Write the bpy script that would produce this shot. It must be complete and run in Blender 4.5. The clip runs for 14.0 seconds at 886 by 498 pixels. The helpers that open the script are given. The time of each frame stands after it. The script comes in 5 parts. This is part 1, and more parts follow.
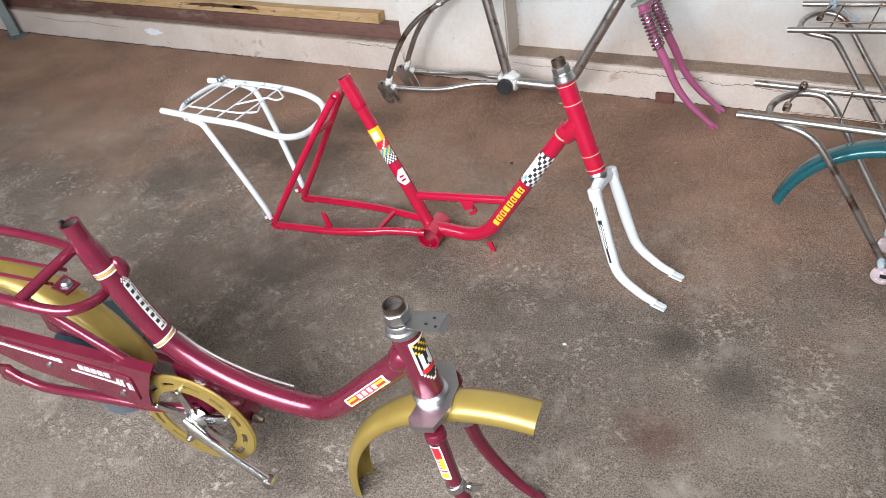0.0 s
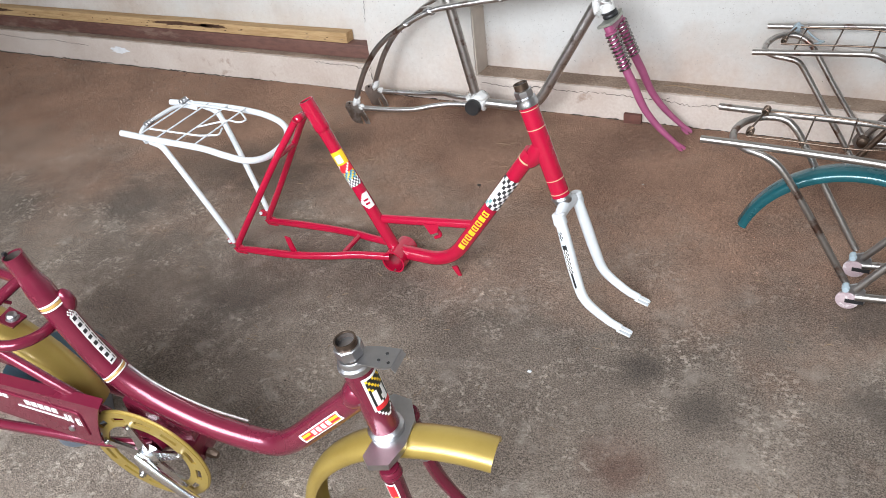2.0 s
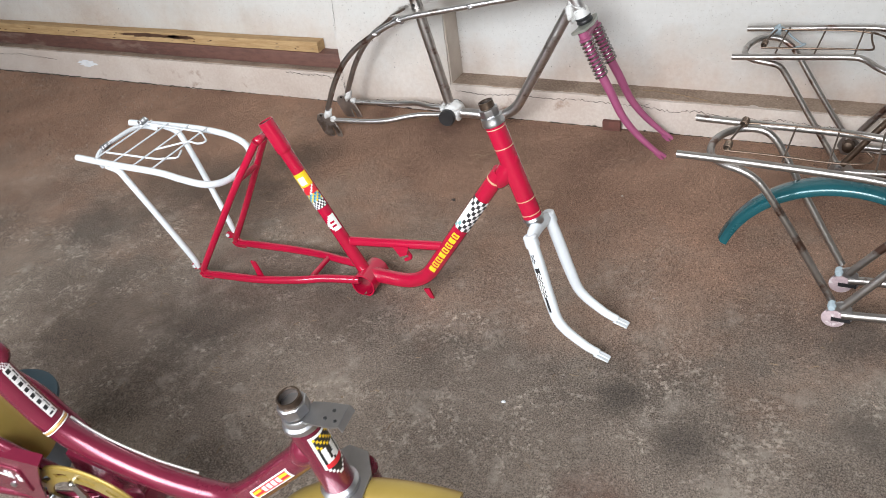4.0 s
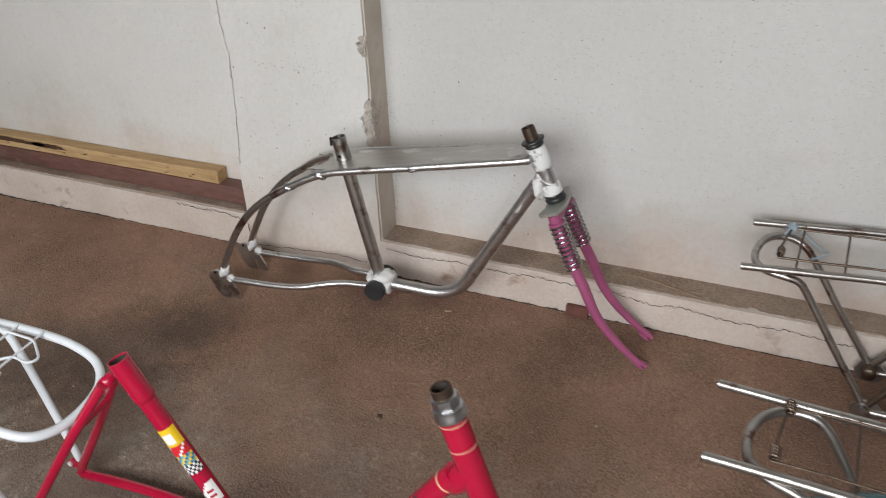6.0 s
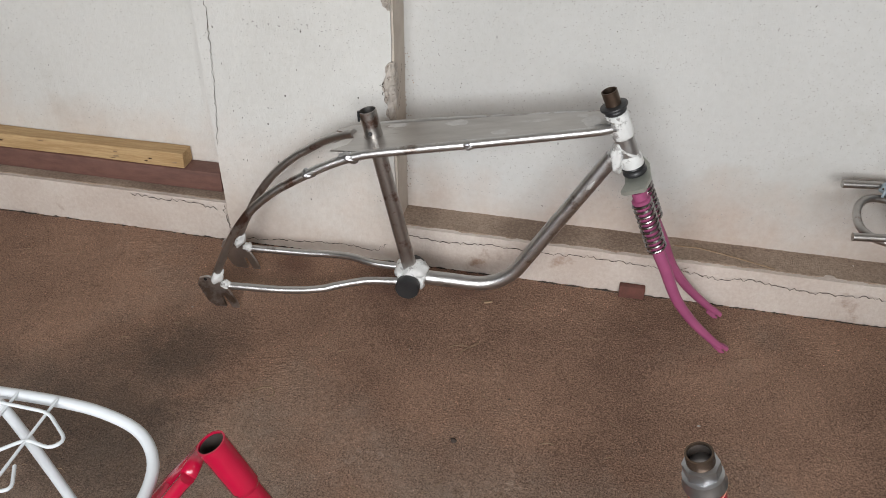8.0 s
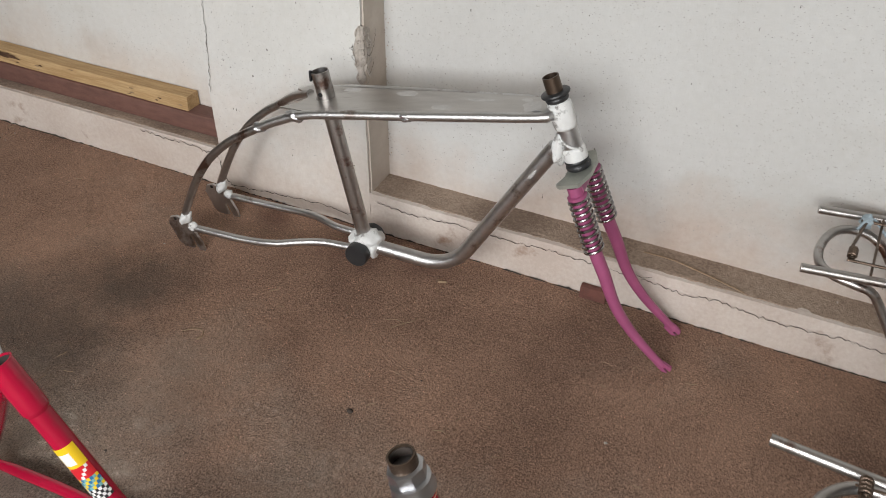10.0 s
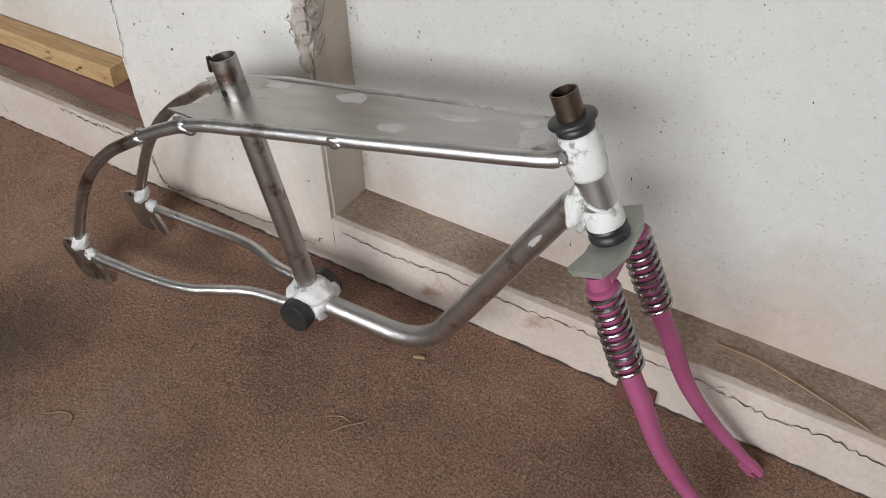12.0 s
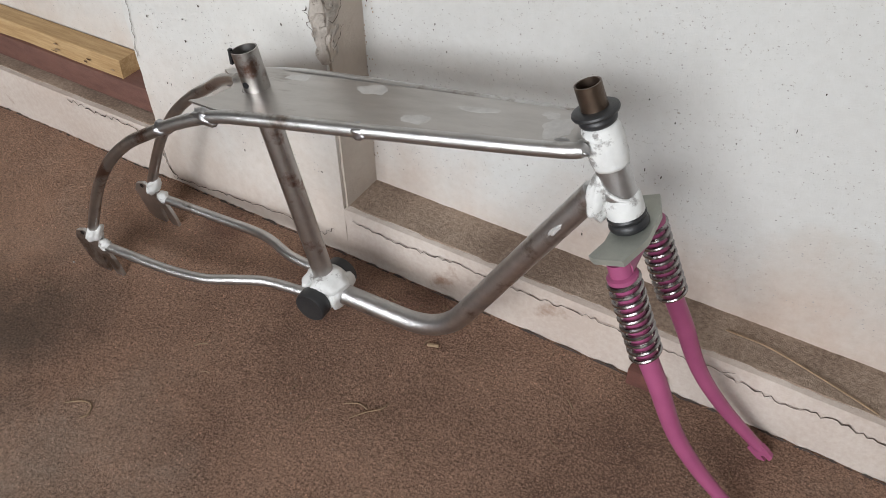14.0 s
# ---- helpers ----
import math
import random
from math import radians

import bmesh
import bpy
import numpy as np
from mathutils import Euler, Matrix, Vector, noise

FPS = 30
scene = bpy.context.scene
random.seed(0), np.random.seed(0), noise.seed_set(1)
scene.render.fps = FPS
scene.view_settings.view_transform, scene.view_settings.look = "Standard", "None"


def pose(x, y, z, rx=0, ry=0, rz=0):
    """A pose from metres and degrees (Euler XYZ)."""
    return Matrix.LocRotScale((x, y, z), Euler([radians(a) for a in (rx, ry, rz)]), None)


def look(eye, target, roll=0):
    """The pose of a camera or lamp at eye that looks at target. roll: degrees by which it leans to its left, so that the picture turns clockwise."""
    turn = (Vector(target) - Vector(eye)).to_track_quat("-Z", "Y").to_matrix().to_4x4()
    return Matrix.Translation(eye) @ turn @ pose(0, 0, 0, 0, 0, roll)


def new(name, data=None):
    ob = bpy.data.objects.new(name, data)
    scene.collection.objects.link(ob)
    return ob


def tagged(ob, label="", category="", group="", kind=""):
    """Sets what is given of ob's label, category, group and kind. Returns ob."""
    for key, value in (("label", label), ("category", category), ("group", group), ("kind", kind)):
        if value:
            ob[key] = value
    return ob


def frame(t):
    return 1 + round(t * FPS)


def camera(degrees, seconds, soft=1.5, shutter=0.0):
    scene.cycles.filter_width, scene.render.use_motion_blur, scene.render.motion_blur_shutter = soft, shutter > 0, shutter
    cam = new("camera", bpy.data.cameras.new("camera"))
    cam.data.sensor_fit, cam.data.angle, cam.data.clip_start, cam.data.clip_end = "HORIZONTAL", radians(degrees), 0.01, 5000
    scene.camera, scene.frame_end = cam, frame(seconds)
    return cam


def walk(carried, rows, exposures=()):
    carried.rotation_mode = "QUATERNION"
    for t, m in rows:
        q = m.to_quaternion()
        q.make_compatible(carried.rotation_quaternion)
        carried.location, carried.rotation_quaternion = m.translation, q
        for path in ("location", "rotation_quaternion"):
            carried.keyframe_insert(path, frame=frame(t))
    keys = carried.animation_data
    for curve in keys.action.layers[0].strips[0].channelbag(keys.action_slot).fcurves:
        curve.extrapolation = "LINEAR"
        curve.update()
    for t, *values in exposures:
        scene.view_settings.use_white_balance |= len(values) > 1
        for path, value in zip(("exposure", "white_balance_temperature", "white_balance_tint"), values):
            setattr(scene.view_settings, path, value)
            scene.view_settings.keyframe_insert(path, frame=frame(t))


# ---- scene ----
cam = camera(56.1, 14.0, 0.35, 0.3)
PATH = [
    (0, (1.124, -2.265, 1.14), (0.231, -0.887, -0.003), -8.3),
    (0.5, (1.131, -2.25, 1.147), (0.247, -0.854, 0.02), -8.3),
    (1, (1.137, -2.232, 1.146), (0.267, -0.819, 0.029), -7.9),
    (1.5, (1.137, -2.222, 1.142), (0.284, -0.801, 0.023), -7.4),
    (2, (1.137, -2.218, 1.142), (0.282, -0.8, 0.02), -7.5),
    (2.2, (1.135, -2.216, 1.14), (0.276, -0.803, 0.014), -7.8),
    (4.3, (1.149, -2.043, 1.144), (0.306, -0.627, 0.01), -8.8),
    (4.5, (1.156, -1.964, 1.167), (0.314, -0.508, 0.086), -7.2),
    (5, (1.182, -1.821, 1.21), (0.303, -0.32, 0.223), -4.3),
    (5.5, (1.092, -1.701, 1.193), (0.307, -0.157, 0.193), -2.6),
    (6, (0.852, -1.567, 1.186), (0.18, -0.013, 0.122), -2.1),
    (6.5, (0.727, -1.525, 1.173), (-0.128, -0.005, 0.194), -0.4),
    (7, (0.491, -1.435, 1.115), (0.064, 0.128, -0.057), -2.3),
    (7.5, (0.406, -1.418, 1.134), (0.051, 0.153, -0.051), -1.3),
    (8, (0.399, -1.421, 1.12), (0.074, 0.159, -0.063), 0.5),
    (8.2, (0.405, -1.42, 1.12), (0.076, 0.155, -0.068), 0.2),
    (10.3, (0.784, -1.188, 1.095), (0.03, 0.198, -0.135), -0.5),
    (10.5, (0.769, -1.112, 1.077), (-0.033, 0.251, -0.148), -1.4),
    (11, (0.708, -0.888, 1.018), (-0.096, 0.502, -0.174), -1.6),
    (11.5, (0.676, -0.752, 0.934), (-0.125, 0.535, -0.37), 0.5),
    (12, (0.673, -0.725, 0.925), (-0.123, 0.513, -0.429), -1.5),
    (12.5, (0.666, -0.736, 0.927), (-0.128, 0.498, -0.432), -1.6),
    (13, (0.664, -0.746, 0.935), (-0.122, 0.499, -0.418), -0.8),
    (13.5, (0.659, -0.755, 0.937), (-0.109, 0.495, -0.423), -0.7),
    (14, (0.648, -0.758, 0.936), (-0.113, 0.485, -0.433), -0.8),
]
EXPOSURES = [(0, 0.39, 6200, 10), (2.2, 0.39, 6200, 10), (4.5, 0.21, 6400, 10), (5.5, -0.16, 6500, 10), (6.5, -0.21, 6500, 10), (7.5, -0.10, 6500, 10), (8.2, -0.10, 6500, 10), (10.5, -0.06, 6600, 10), (11, -0.18, 6600, 10), (12, 0.03, 6450, 10), (14, 0.07, 6400, 10)]
walk(cam, [(t, look(eye, target, roll)) for t, eye, target, roll in PATH], EXPOSURES)
# ---- light ----
world = bpy.data.worlds.new("world")
scene.world = world
world.use_nodes = True
wn = world.node_tree.nodes
sky = wn.new("ShaderNodeTexSky")
sky.sky_type, sky.sun_disc, sky.sun_elevation, sky.sun_rotation = "NISHITA", False, radians(33), radians(177)
world.node_tree.links.new(sky.outputs[0], wn["Background"].inputs[0])
wn["Background"].inputs[1].default_value = 0.068

sun_data = bpy.data.lights.new("sun", "SUN")
sun_data.energy, sun_data.angle, sun_data.color = 0.5, radians(20), (1.0, 0.98, 0.96)
sun = new("sun", sun_data)
sun.matrix_world = look((0.2, -5.0, 3.3), (0, 0, 0))

door_data = bpy.data.lights.new("doorway_light", "AREA")
door_data.shape, door_data.size, door_data.size_y, door_data.energy, door_data.color = "RECTANGLE", 2.5, 0.95, 98, (0.94, 0.97, 1.0)
door_light = new("doorway_light", door_data)
door_light.matrix_world = look((0.45, -2.92, 1.42), (0.30, 0, 0.2))


# ---- materials ----
def mat(name, c1, c2=None, rough=0.5, metal=0.0, scale=8.0, fine=120.0, bump=0.1, bump_scale=None, c3=None, c3_scale=3.0, c3_at=0.58, coat=0.0, rough_var=0.1, fine_mix=0.35, stretch=None, soft3=0.08, relief=0.004, dirt=None, grain=(0.0, 1.0), wet=None, chalky=None, island=None, broad=1.0, spots=()):
    """Two-scale noisy surface: c1 to c2 by broad and fine noise, patches of c3."""
    m = bpy.data.materials.new(name)
    m.use_nodes = True
    n, l = m.node_tree.nodes, m.node_tree.links
    b = n["Principled BSDF"]
    c2 = c2 or tuple(v * 0.8 for v in c1)
    tc = n.new("ShaderNodeTexCoord")
    src = tc.outputs["Object"]
    if stretch:
        mp = n.new("ShaderNodeMapping")
        mp.inputs["Scale"].default_value = stretch
        l.new(src, mp.inputs["Vector"])
        src = mp.outputs["Vector"]

    def tex(s, detail=6.0, r=0.6):
        t = n.new("ShaderNodeTexNoise")
        t.inputs["Scale"].default_value, t.inputs["Detail"].default_value, t.inputs["Roughness"].default_value = s, detail, r
        l.new(src, t.inputs["Vector"])
        return t.outputs["Fac"]

    def mix(fac, a, b2):
        x = n.new("ShaderNodeMix")
        x.data_type = "RGBA"
        if hasattr(fac, "node"):
            l.new(fac, x.inputs[0])
        else:
            x.inputs[0].default_value = fac
        for k, v in ((6, a), (7, b2)):
            if isinstance(v, tuple):
                x.inputs[k].default_value = (*v, 1)
            else:
                l.new(v, x.inputs[k])
        return x.outputs[2]

    def ramp(fac, lo, hi):
        r = n.new("ShaderNodeMapRange")
        r.inputs[1].default_value, r.inputs[2].default_value = lo, hi
        l.new(fac, r.inputs[0])
        return r.outputs[0]

    big, small = tex(scale), ramp(tex(fine, 4.0, 0.7), *grain)
    add = n.new("ShaderNodeMath")
    add.operation = "MULTIPLY_ADD"
    l.new(small, add.inputs[0])
    add.inputs[1].default_value = fine_mix
    base = ramp(big, 0.5 - 0.2 / broad, 0.5 + 0.2 / broad)
    sub = n.new("ShaderNodeMath")
    sub.operation = "SUBTRACT"
    l.new(base, sub.inputs[0])
    sub.inputs[1].default_value = fine_mix * 0.5
    l.new(sub.outputs[0], add.inputs[2])
    col = mix(add.outputs[0], c1, c2)
    if c3:
        col = mix(ramp(tex(c3_scale, 8.0, 0.65), c3_at, c3_at + soft3), col, c3)
    if wet:
        col = mix(ramp(tex(wet[0], 5.0, 0.55), wet[1], wet[1] + 0.1), col, mix(add.outputs[0], wet[2], wet[3]))
    if chalky:
        size, at, patch, patch_at, pale = chalky      # worn clusters of pale grains
        both = n.new("ShaderNodeMath")
        both.operation = "MULTIPLY"
        l.new(ramp(tex(size, 3.0, 0.7), at, at + 0.10), both.inputs[0])
        l.new(ramp(tex(patch, 7.0, 0.7), patch_at, patch_at + 0.18), both.inputs[1])
        col = mix(both.outputs[0], col, pale)
    if dirt:
        axis, lo, hi, size, ca, cb = dirt      # blown and splashed soil, thicker towards hi
        sep = n.new("ShaderNodeSeparateXYZ")
        l.new(tc.outputs["Object"], sep.inputs[0])
        dust = n.new("ShaderNodeMath")
        dust.operation = "MULTIPLY_ADD"
        l.new(tex(size, 8.0, 0.65), dust.inputs[0])
        dust.inputs[1].default_value = 1.6
        l.new(ramp(sep.outputs[axis], lo, hi), dust.inputs[2])
        col = mix(ramp(dust.outputs[0], 1.0, 1.75), col, mix(add.outputs[0], ca, cb))
    for sx, sy, size, tone in spots:      # damp or rusty stains, and shade painted as patches of their own shape
        far = n.new("ShaderNodeVectorMath")
        far.operation = "DISTANCE"
        l.new(tc.outputs["Object"], far.inputs[0])
        far.inputs[1].default_value = (sx, sy, 0.0)
        edge = n.new("ShaderNodeMath")
        edge.operation = "MULTIPLY_ADD"
        l.new(tex(14.0, 7.0, 0.65), edge.inputs[0])
        edge.inputs[1].default_value = size * 1.3
        l.new(far.outputs["Value"], edge.inputs[2])
        cover = ramp(edge.outputs[0], size * 1.75, size * 0.95)
        part_way = n.new("ShaderNodeMath")
        part_way.operation = "MULTIPLY"
        l.new(cover, part_way.inputs[0])
        part_way.inputs[1].default_value = 0.62
        col = mix(part_way.outputs[0], col, mix(add.outputs[0], tuple(v * 1.5 for v in tone), tuple(v * 0.6 for v in tone)))
    if island:
        geo, vary = n.new("ShaderNodeNewGeometry"), n.new("ShaderNodeMapRange")
        vary.inputs[3].default_value, vary.inputs[4].default_value = island
        l.new(geo.outputs["Random Per Island"], vary.inputs[0])
        hsv = n.new("ShaderNodeHueSaturation")
        l.new(vary.outputs[0], hsv.inputs["Value"])
        l.new(col, hsv.inputs["Color"])
        col = hsv.outputs[0]
    l.new(col, b.inputs["Base Color"])
    b.inputs["Metallic"].default_value = metal
    rr = n.new("ShaderNodeMapRange")
    rr.inputs[3].default_value, rr.inputs[4].default_value = max(0.02, rough - rough_var), min(1.0, rough + rough_var)
    l.new(big, rr.inputs[0])
    l.new(rr.outputs[0], b.inputs["Roughness"])
    b.inputs["Coat Weight"].default_value = coat
    b.inputs["Coat Roughness"].default_value = 0.12
    if bump:
        bp = n.new("ShaderNodeBump")
        bp.inputs["Strength"].default_value, bp.inputs["Distance"].default_value = bump, relief
        l.new(tex(bump_scale or fine, 9.0, 0.78), bp.inputs["Height"])
        l.new(bp.outputs[0], b.inputs["Normal"])
    return m


CONCRETE = ((0.430, 0.345, 0.275), (0.105, 0.080, 0.061), 0.80, 0, 2.6, 300, 1.0, 210, (0.47, 0.395, 0.325), 9.0, 0.55, 0, 0.12, 1.0, None, 0.16, 0.010, (1, -1.15, -0.35, 3.0, (0.58, 0.350, 0.235), (0.190, 0.103, 0.066)), (0.36, 0.64), (2.3, 0.66, (0.26, 0.205, 0.16), (0.10, 0.078, 0.061)), (95, 0.52, 7.0, 0.47, (0.66, 0.56, 0.46)))
DAMP_SHADE, RUST, BROWN_SHADE = (0.085, 0.068, 0.054), (0.135, 0.058, 0.036), (0.115, 0.080, 0.057)
# From (-0.42, -0.52) on, patches darken the left floor, partly as shade behind the frames.
STAINS_AND_SHADE = ((1.21, -0.735, 0.10, DAMP_SHADE), (0.96, -1.10, 0.07, DAMP_SHADE), (0.83, -1.03, 0.05, DAMP_SHADE), (1.24, -0.98, 0.07, DAMP_SHADE), (0.86, -1.27, 0.08, RUST), (0.02, -0.06, 0.10, RUST), (0.17, -0.05, 0.08, RUST), (-0.22, -0.05, 0.06, RUST), (-0.42, -0.52, 0.20, BROWN_SHADE), (-0.12, -1.12, 0.16, DAMP_SHADE), (-0.70, -0.85, 0.18, DAMP_SHADE), (-0.36, -1.18, 0.27, BROWN_SHADE), (-0.05, -0.95, 0.21, BROWN_SHADE), (-0.62, -0.60, 0.20, BROWN_SHADE), (-0.34, -0.64, 0.17, BROWN_SHADE), (-0.33, -0.36, 0.13, BROWN_SHADE), (0.17, -0.97, 0.14, BROWN_SHADE))
FLOOR = mat("concrete_floor", *CONCRETE, broad=0.7, spots=STAINS_AND_SHADE)
GRAIN = mat("sand_grains", *CONCRETE, island=(0.55, 1.65), broad=0.7, spots=STAINS_AND_SHADE)
WALL = mat("limewashed_plaster", (0.69, 0.68, 0.65), (0.59, 0.575, 0.54), 0.85, 0, 1.7, 70, 0.55, 55, (0.53, 0.50, 0.45), 3.4, 0.60, 0, 0.05, 0.5, None, 0.2, 0.004, (2, 0.40, 0.06, 5.0, (0.67, 0.60, 0.54), (0.49, 0.40, 0.335)), (0.25, 0.75), chalky=(240, 0.63, 9.0, 0.36, (0.30, 0.27, 0.235)))
WALL_GREY = mat("greyed_plaster", (0.61, 0.605, 0.585), (0.52, 0.51, 0.485), 0.85, 0, 1.4, 70, 0.55, 55, (0.46, 0.44, 0.40), 2.6, 0.58, 0, 0.05, 0.5, None, 0.22, 0.004, (2, 0.30, 0.06, 5.0, (0.62, 0.54, 0.48), (0.44, 0.33, 0.265)), (0.25, 0.75), chalky=(240, 0.63, 9.0, 0.36, (0.30, 0.27, 0.235)))
PLINTH = mat("dirty_white_plinth", (0.66, 0.59, 0.53), (0.54, 0.45, 0.39), 0.9, 0, 4.0, 120, 0.6, 45, (0.33, 0.22, 0.16), 9.0, 0.60, 0, 0.05, 0.7, None, 0.12, 0.006, None, (0.3, 0.7))
RENDERED = mat("bare_cement_render", (0.60, 0.535, 0.465), (0.47, 0.40, 0.335), 0.92, 0, 9, 160, 0.7, 90, (0.5, 0.44, 0.38), 16, 0.6)
DUST = mat("brown_dust", (0.44, 0.335, 0.255), (0.24, 0.17, 0.125), 0.95, 0, 7, 170, 0.9, 140, (0.40, 0.32, 0.25), 20, 0.64, 0, 0.05, 0.9, None, 0.1, 0.006, None, (0.34, 0.66))
BROKEN = mat("broken_plaster", (0.62, 0.56, 0.50), (0.38, 0.335, 0.29), 0.95, 0, 45, 220, 1.0, 90, (0.22, 0.185, 0.155), 60, 0.60)
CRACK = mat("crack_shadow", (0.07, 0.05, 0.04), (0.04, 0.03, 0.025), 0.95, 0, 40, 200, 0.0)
SMUDGE = mat("grey_smudge", (0.42, 0.40, 0.38), (0.3, 0.28, 0.27), 0.9, 0, 60, 300, 0.0)
# Tones of the unseen walls and ceiling, set by how much light they bounce.
UNSEEN_WALL = mat("unseen_wall_tone", (0.40, 0.36, 0.32), (0.30, 0.265, 0.235), 0.92, 0, 3, 60, 0.4)
UNSEEN_CEILING = mat("unseen_ceiling_tone", (0.38, 0.335, 0.29), (0.28, 0.245, 0.21), 0.9, 0, 2, 60, 0.2)
BEAM = mat("dark_red_painted_timber", (0.165, 0.080, 0.062), (0.105, 0.050, 0.040), 0.6, 0, 7, 90, 0.4, 70, (0.27, 0.19, 0.15), 13, 0.56, 0, 0.1, 0.8, (0.3, 1, 1), 0.14, 0.004, None, (0.35, 0.65))
PLANK = mat("sawn_pine", (0.52, 0.355, 0.18), (0.38, 0.235, 0.105), 0.75, 0, 9, 110, 0.35, 60, (0.24, 0.125, 0.055), 9, 0.60, 0, 0.08, 1.0, (0.12, 1.6, 1.6), 0.12, 0.004, None, (0.36, 0.64))
STEEL = mat("raw_steel", (0.63, 0.625, 0.62), (0.45, 0.44, 0.435), 0.34, 1, 22, 160, 0.3, 70, (0.27, 0.235, 0.21), 12, 0.57, 0, 0.16, 0.5)
DULL_STEEL = mat("tarnished_steel", (0.50, 0.48, 0.46), (0.34, 0.315, 0.295), 0.36, 1, 16, 150, 0.15, 120, (0.19, 0.12, 0.095), 14, 0.55, 0, 0.1, 0.35)
SHEET = mat("brushed_sheet_steel", (0.56, 0.54, 0.52), (0.42, 0.40, 0.38), 0.40, 1, 7, 220, 0.06, 200, (0.30, 0.27, 0.245), 9, 0.58, 0, 0.08, 0.25, (1, 4, 1), 0.14)
FILLER = mat("white_body_filler", (0.78, 0.78, 0.76), (0.66, 0.66, 0.64), 0.55, 0, 40, 200, 0.6, 80, (0.30, 0.285, 0.27), 45, 0.56)
PATCH = mat("pale_primer_patch", (0.60, 0.585, 0.565), (0.48, 0.465, 0.45), 0.45, 0.35, 50, 200, 0.1)
BLACK = mat("black_plastic", (0.016, 0.016, 0.018), (0.03, 0.03, 0.03), 0.42, 0, 30, 200, 0.1)
BRONZE = mat("greasy_brown_steel", (0.15, 0.105, 0.075), (0.09, 0.065, 0.05), 0.38, 0.85, 30, 160, 0.2, 120, (0.25, 0.2, 0.16), 30, 0.64)
CROWN = mat("grey_green_plate", (0.40, 0.41, 0.36), (0.30, 0.31, 0.275), 0.38, 0.45, 25, 150, 0.15)
PINK = mat("purple_pink_paint", (0.36, 0.085, 0.185), (0.29, 0.065, 0.15), 0.42, 0, 18, 150, 0.08, None, (0.22, 0.06, 0.11), 22, 0.66, 0.15)
RED = mat("glossy_red_paint", (0.43, 0.005, 0.037), (0.36, 0.004, 0.030), 0.2, 0, 12, 120, 0.03, None, (0.36, 0.01, 0.018), 30, 0.70, 0.6)
MAROON = mat("metallic_maroon_paint", (0.195, 0.018, 0.044), (0.145, 0.012, 0.032), 0.25, 0.4, 12, 260, 0.03, None, (0.15, 0.018, 0.03), 26, 0.70, 0.6)
GOLD = mat("metallic_gold_paint", (0.37, 0.265, 0.065), (0.30, 0.21, 0.048), 0.38, 0.45, 10, 260, 0.04, None, (0.24, 0.15, 0.03), 24, 0.70, 0.3)
WHITE = mat("white_enamel", (0.71, 0.74, 0.76), (0.62, 0.65, 0.67), 0.32, 0, 14, 120, 0.04, None, (0.52, 0.53, 0.54), 32, 0.70, 0.3)
GREEN = mat("dark_teal_enamel", (0.012, 0.095, 0.11), (0.008, 0.07, 0.085), 0.25, 0.2, 12, 150, 0.04, None, (0.03, 0.03, 0.03), 22, 0.64, 0.5)
CHROME = mat("chromed_steel", (0.68, 0.68, 0.68), (0.55, 0.55, 0.55), 0.2, 1, 25, 140, 0.06, None, (0.36, 0.35, 0.33), 30, 0.64)
ALLOY = mat("cast_alloy", (0.52, 0.52, 0.53), (0.42, 0.42, 0.43), 0.36, 1, 25, 160, 0.1)
PINKDIRT = mat("chalky_pink_primer", (0.48, 0.38, 0.39), (0.34, 0.25, 0.265), 0.7, 0, 50, 200, 0.3, None, (0.62, 0.56, 0.56), 60, 0.55)
STRAW = mat("dry_straw", (0.34, 0.235, 0.14), (0.22, 0.145, 0.085), 0.8, 0, 60, 200, 0.0)
BORE = mat("dark_rusted_bore", (0.050, 0.036, 0.028), (0.025, 0.019, 0.016), 0.8, 0, 60, 200, 0.3)
GREYGREEN = mat("grey_green_painted_metal", (0.13, 0.155, 0.15), (0.10, 0.12, 0.115), 0.5, 0, 12, 120, 0.1)
SPRING = mat("dark_spring_steel", (0.44, 0.42, 0.41), (0.27, 0.25, 0.245), 0.26, 1, 30, 150, 0.1)
BLUE = mat("dark_blue_plastic", (0.035, 0.065, 0.085), (0.022, 0.045, 0.06), 0.4, 0, 12, 120, 0.05)
BLUEGREY = mat("blue_grey_plastic", (0.12, 0.14, 0.165), (0.09, 0.105, 0.125), 0.5, 0, 14, 120, 0.05)
PALEBLUE = mat("pale_blue_plastic", (0.38, 0.46, 0.50), (0.30, 0.37, 0.41), 0.5, 0, 12, 120, 0.05)
CRUMB = mat("pale_crumb", (0.46, 0.41, 0.36), (0.36, 0.31, 0.26), 0.9, 0, 40, 160, 0.1)
CHALK = mat("chalk_white", (0.82, 0.84, 0.86), (0.7, 0.72, 0.74), 0.9, 0, 40, 160, 0.1)
D_WHITE = mat("decal_white", (0.80, 0.79, 0.77), (0.72, 0.71, 0.69), 0.35, 0, 30, 150, 0.0)
D_BLACK = mat("decal_black", (0.012, 0.012, 0.014), (0.02, 0.02, 0.02), 0.35, 0, 30, 150, 0.0)
D_YELLOW = mat("decal_yellow", (0.80, 0.53, 0.02), (0.74, 0.47, 0.015), 0.35, 0, 30, 150, 0.0)
D_RED = mat("decal_red", (0.62, 0.02, 0.03), (0.55, 0.02, 0.03), 0.35, 0, 30, 150, 0.0)
D_BLUE = mat("decal_blue", (0.02, 0.16, 0.34), (0.02, 0.12, 0.28), 0.35, 0, 30, 150, 0.0)
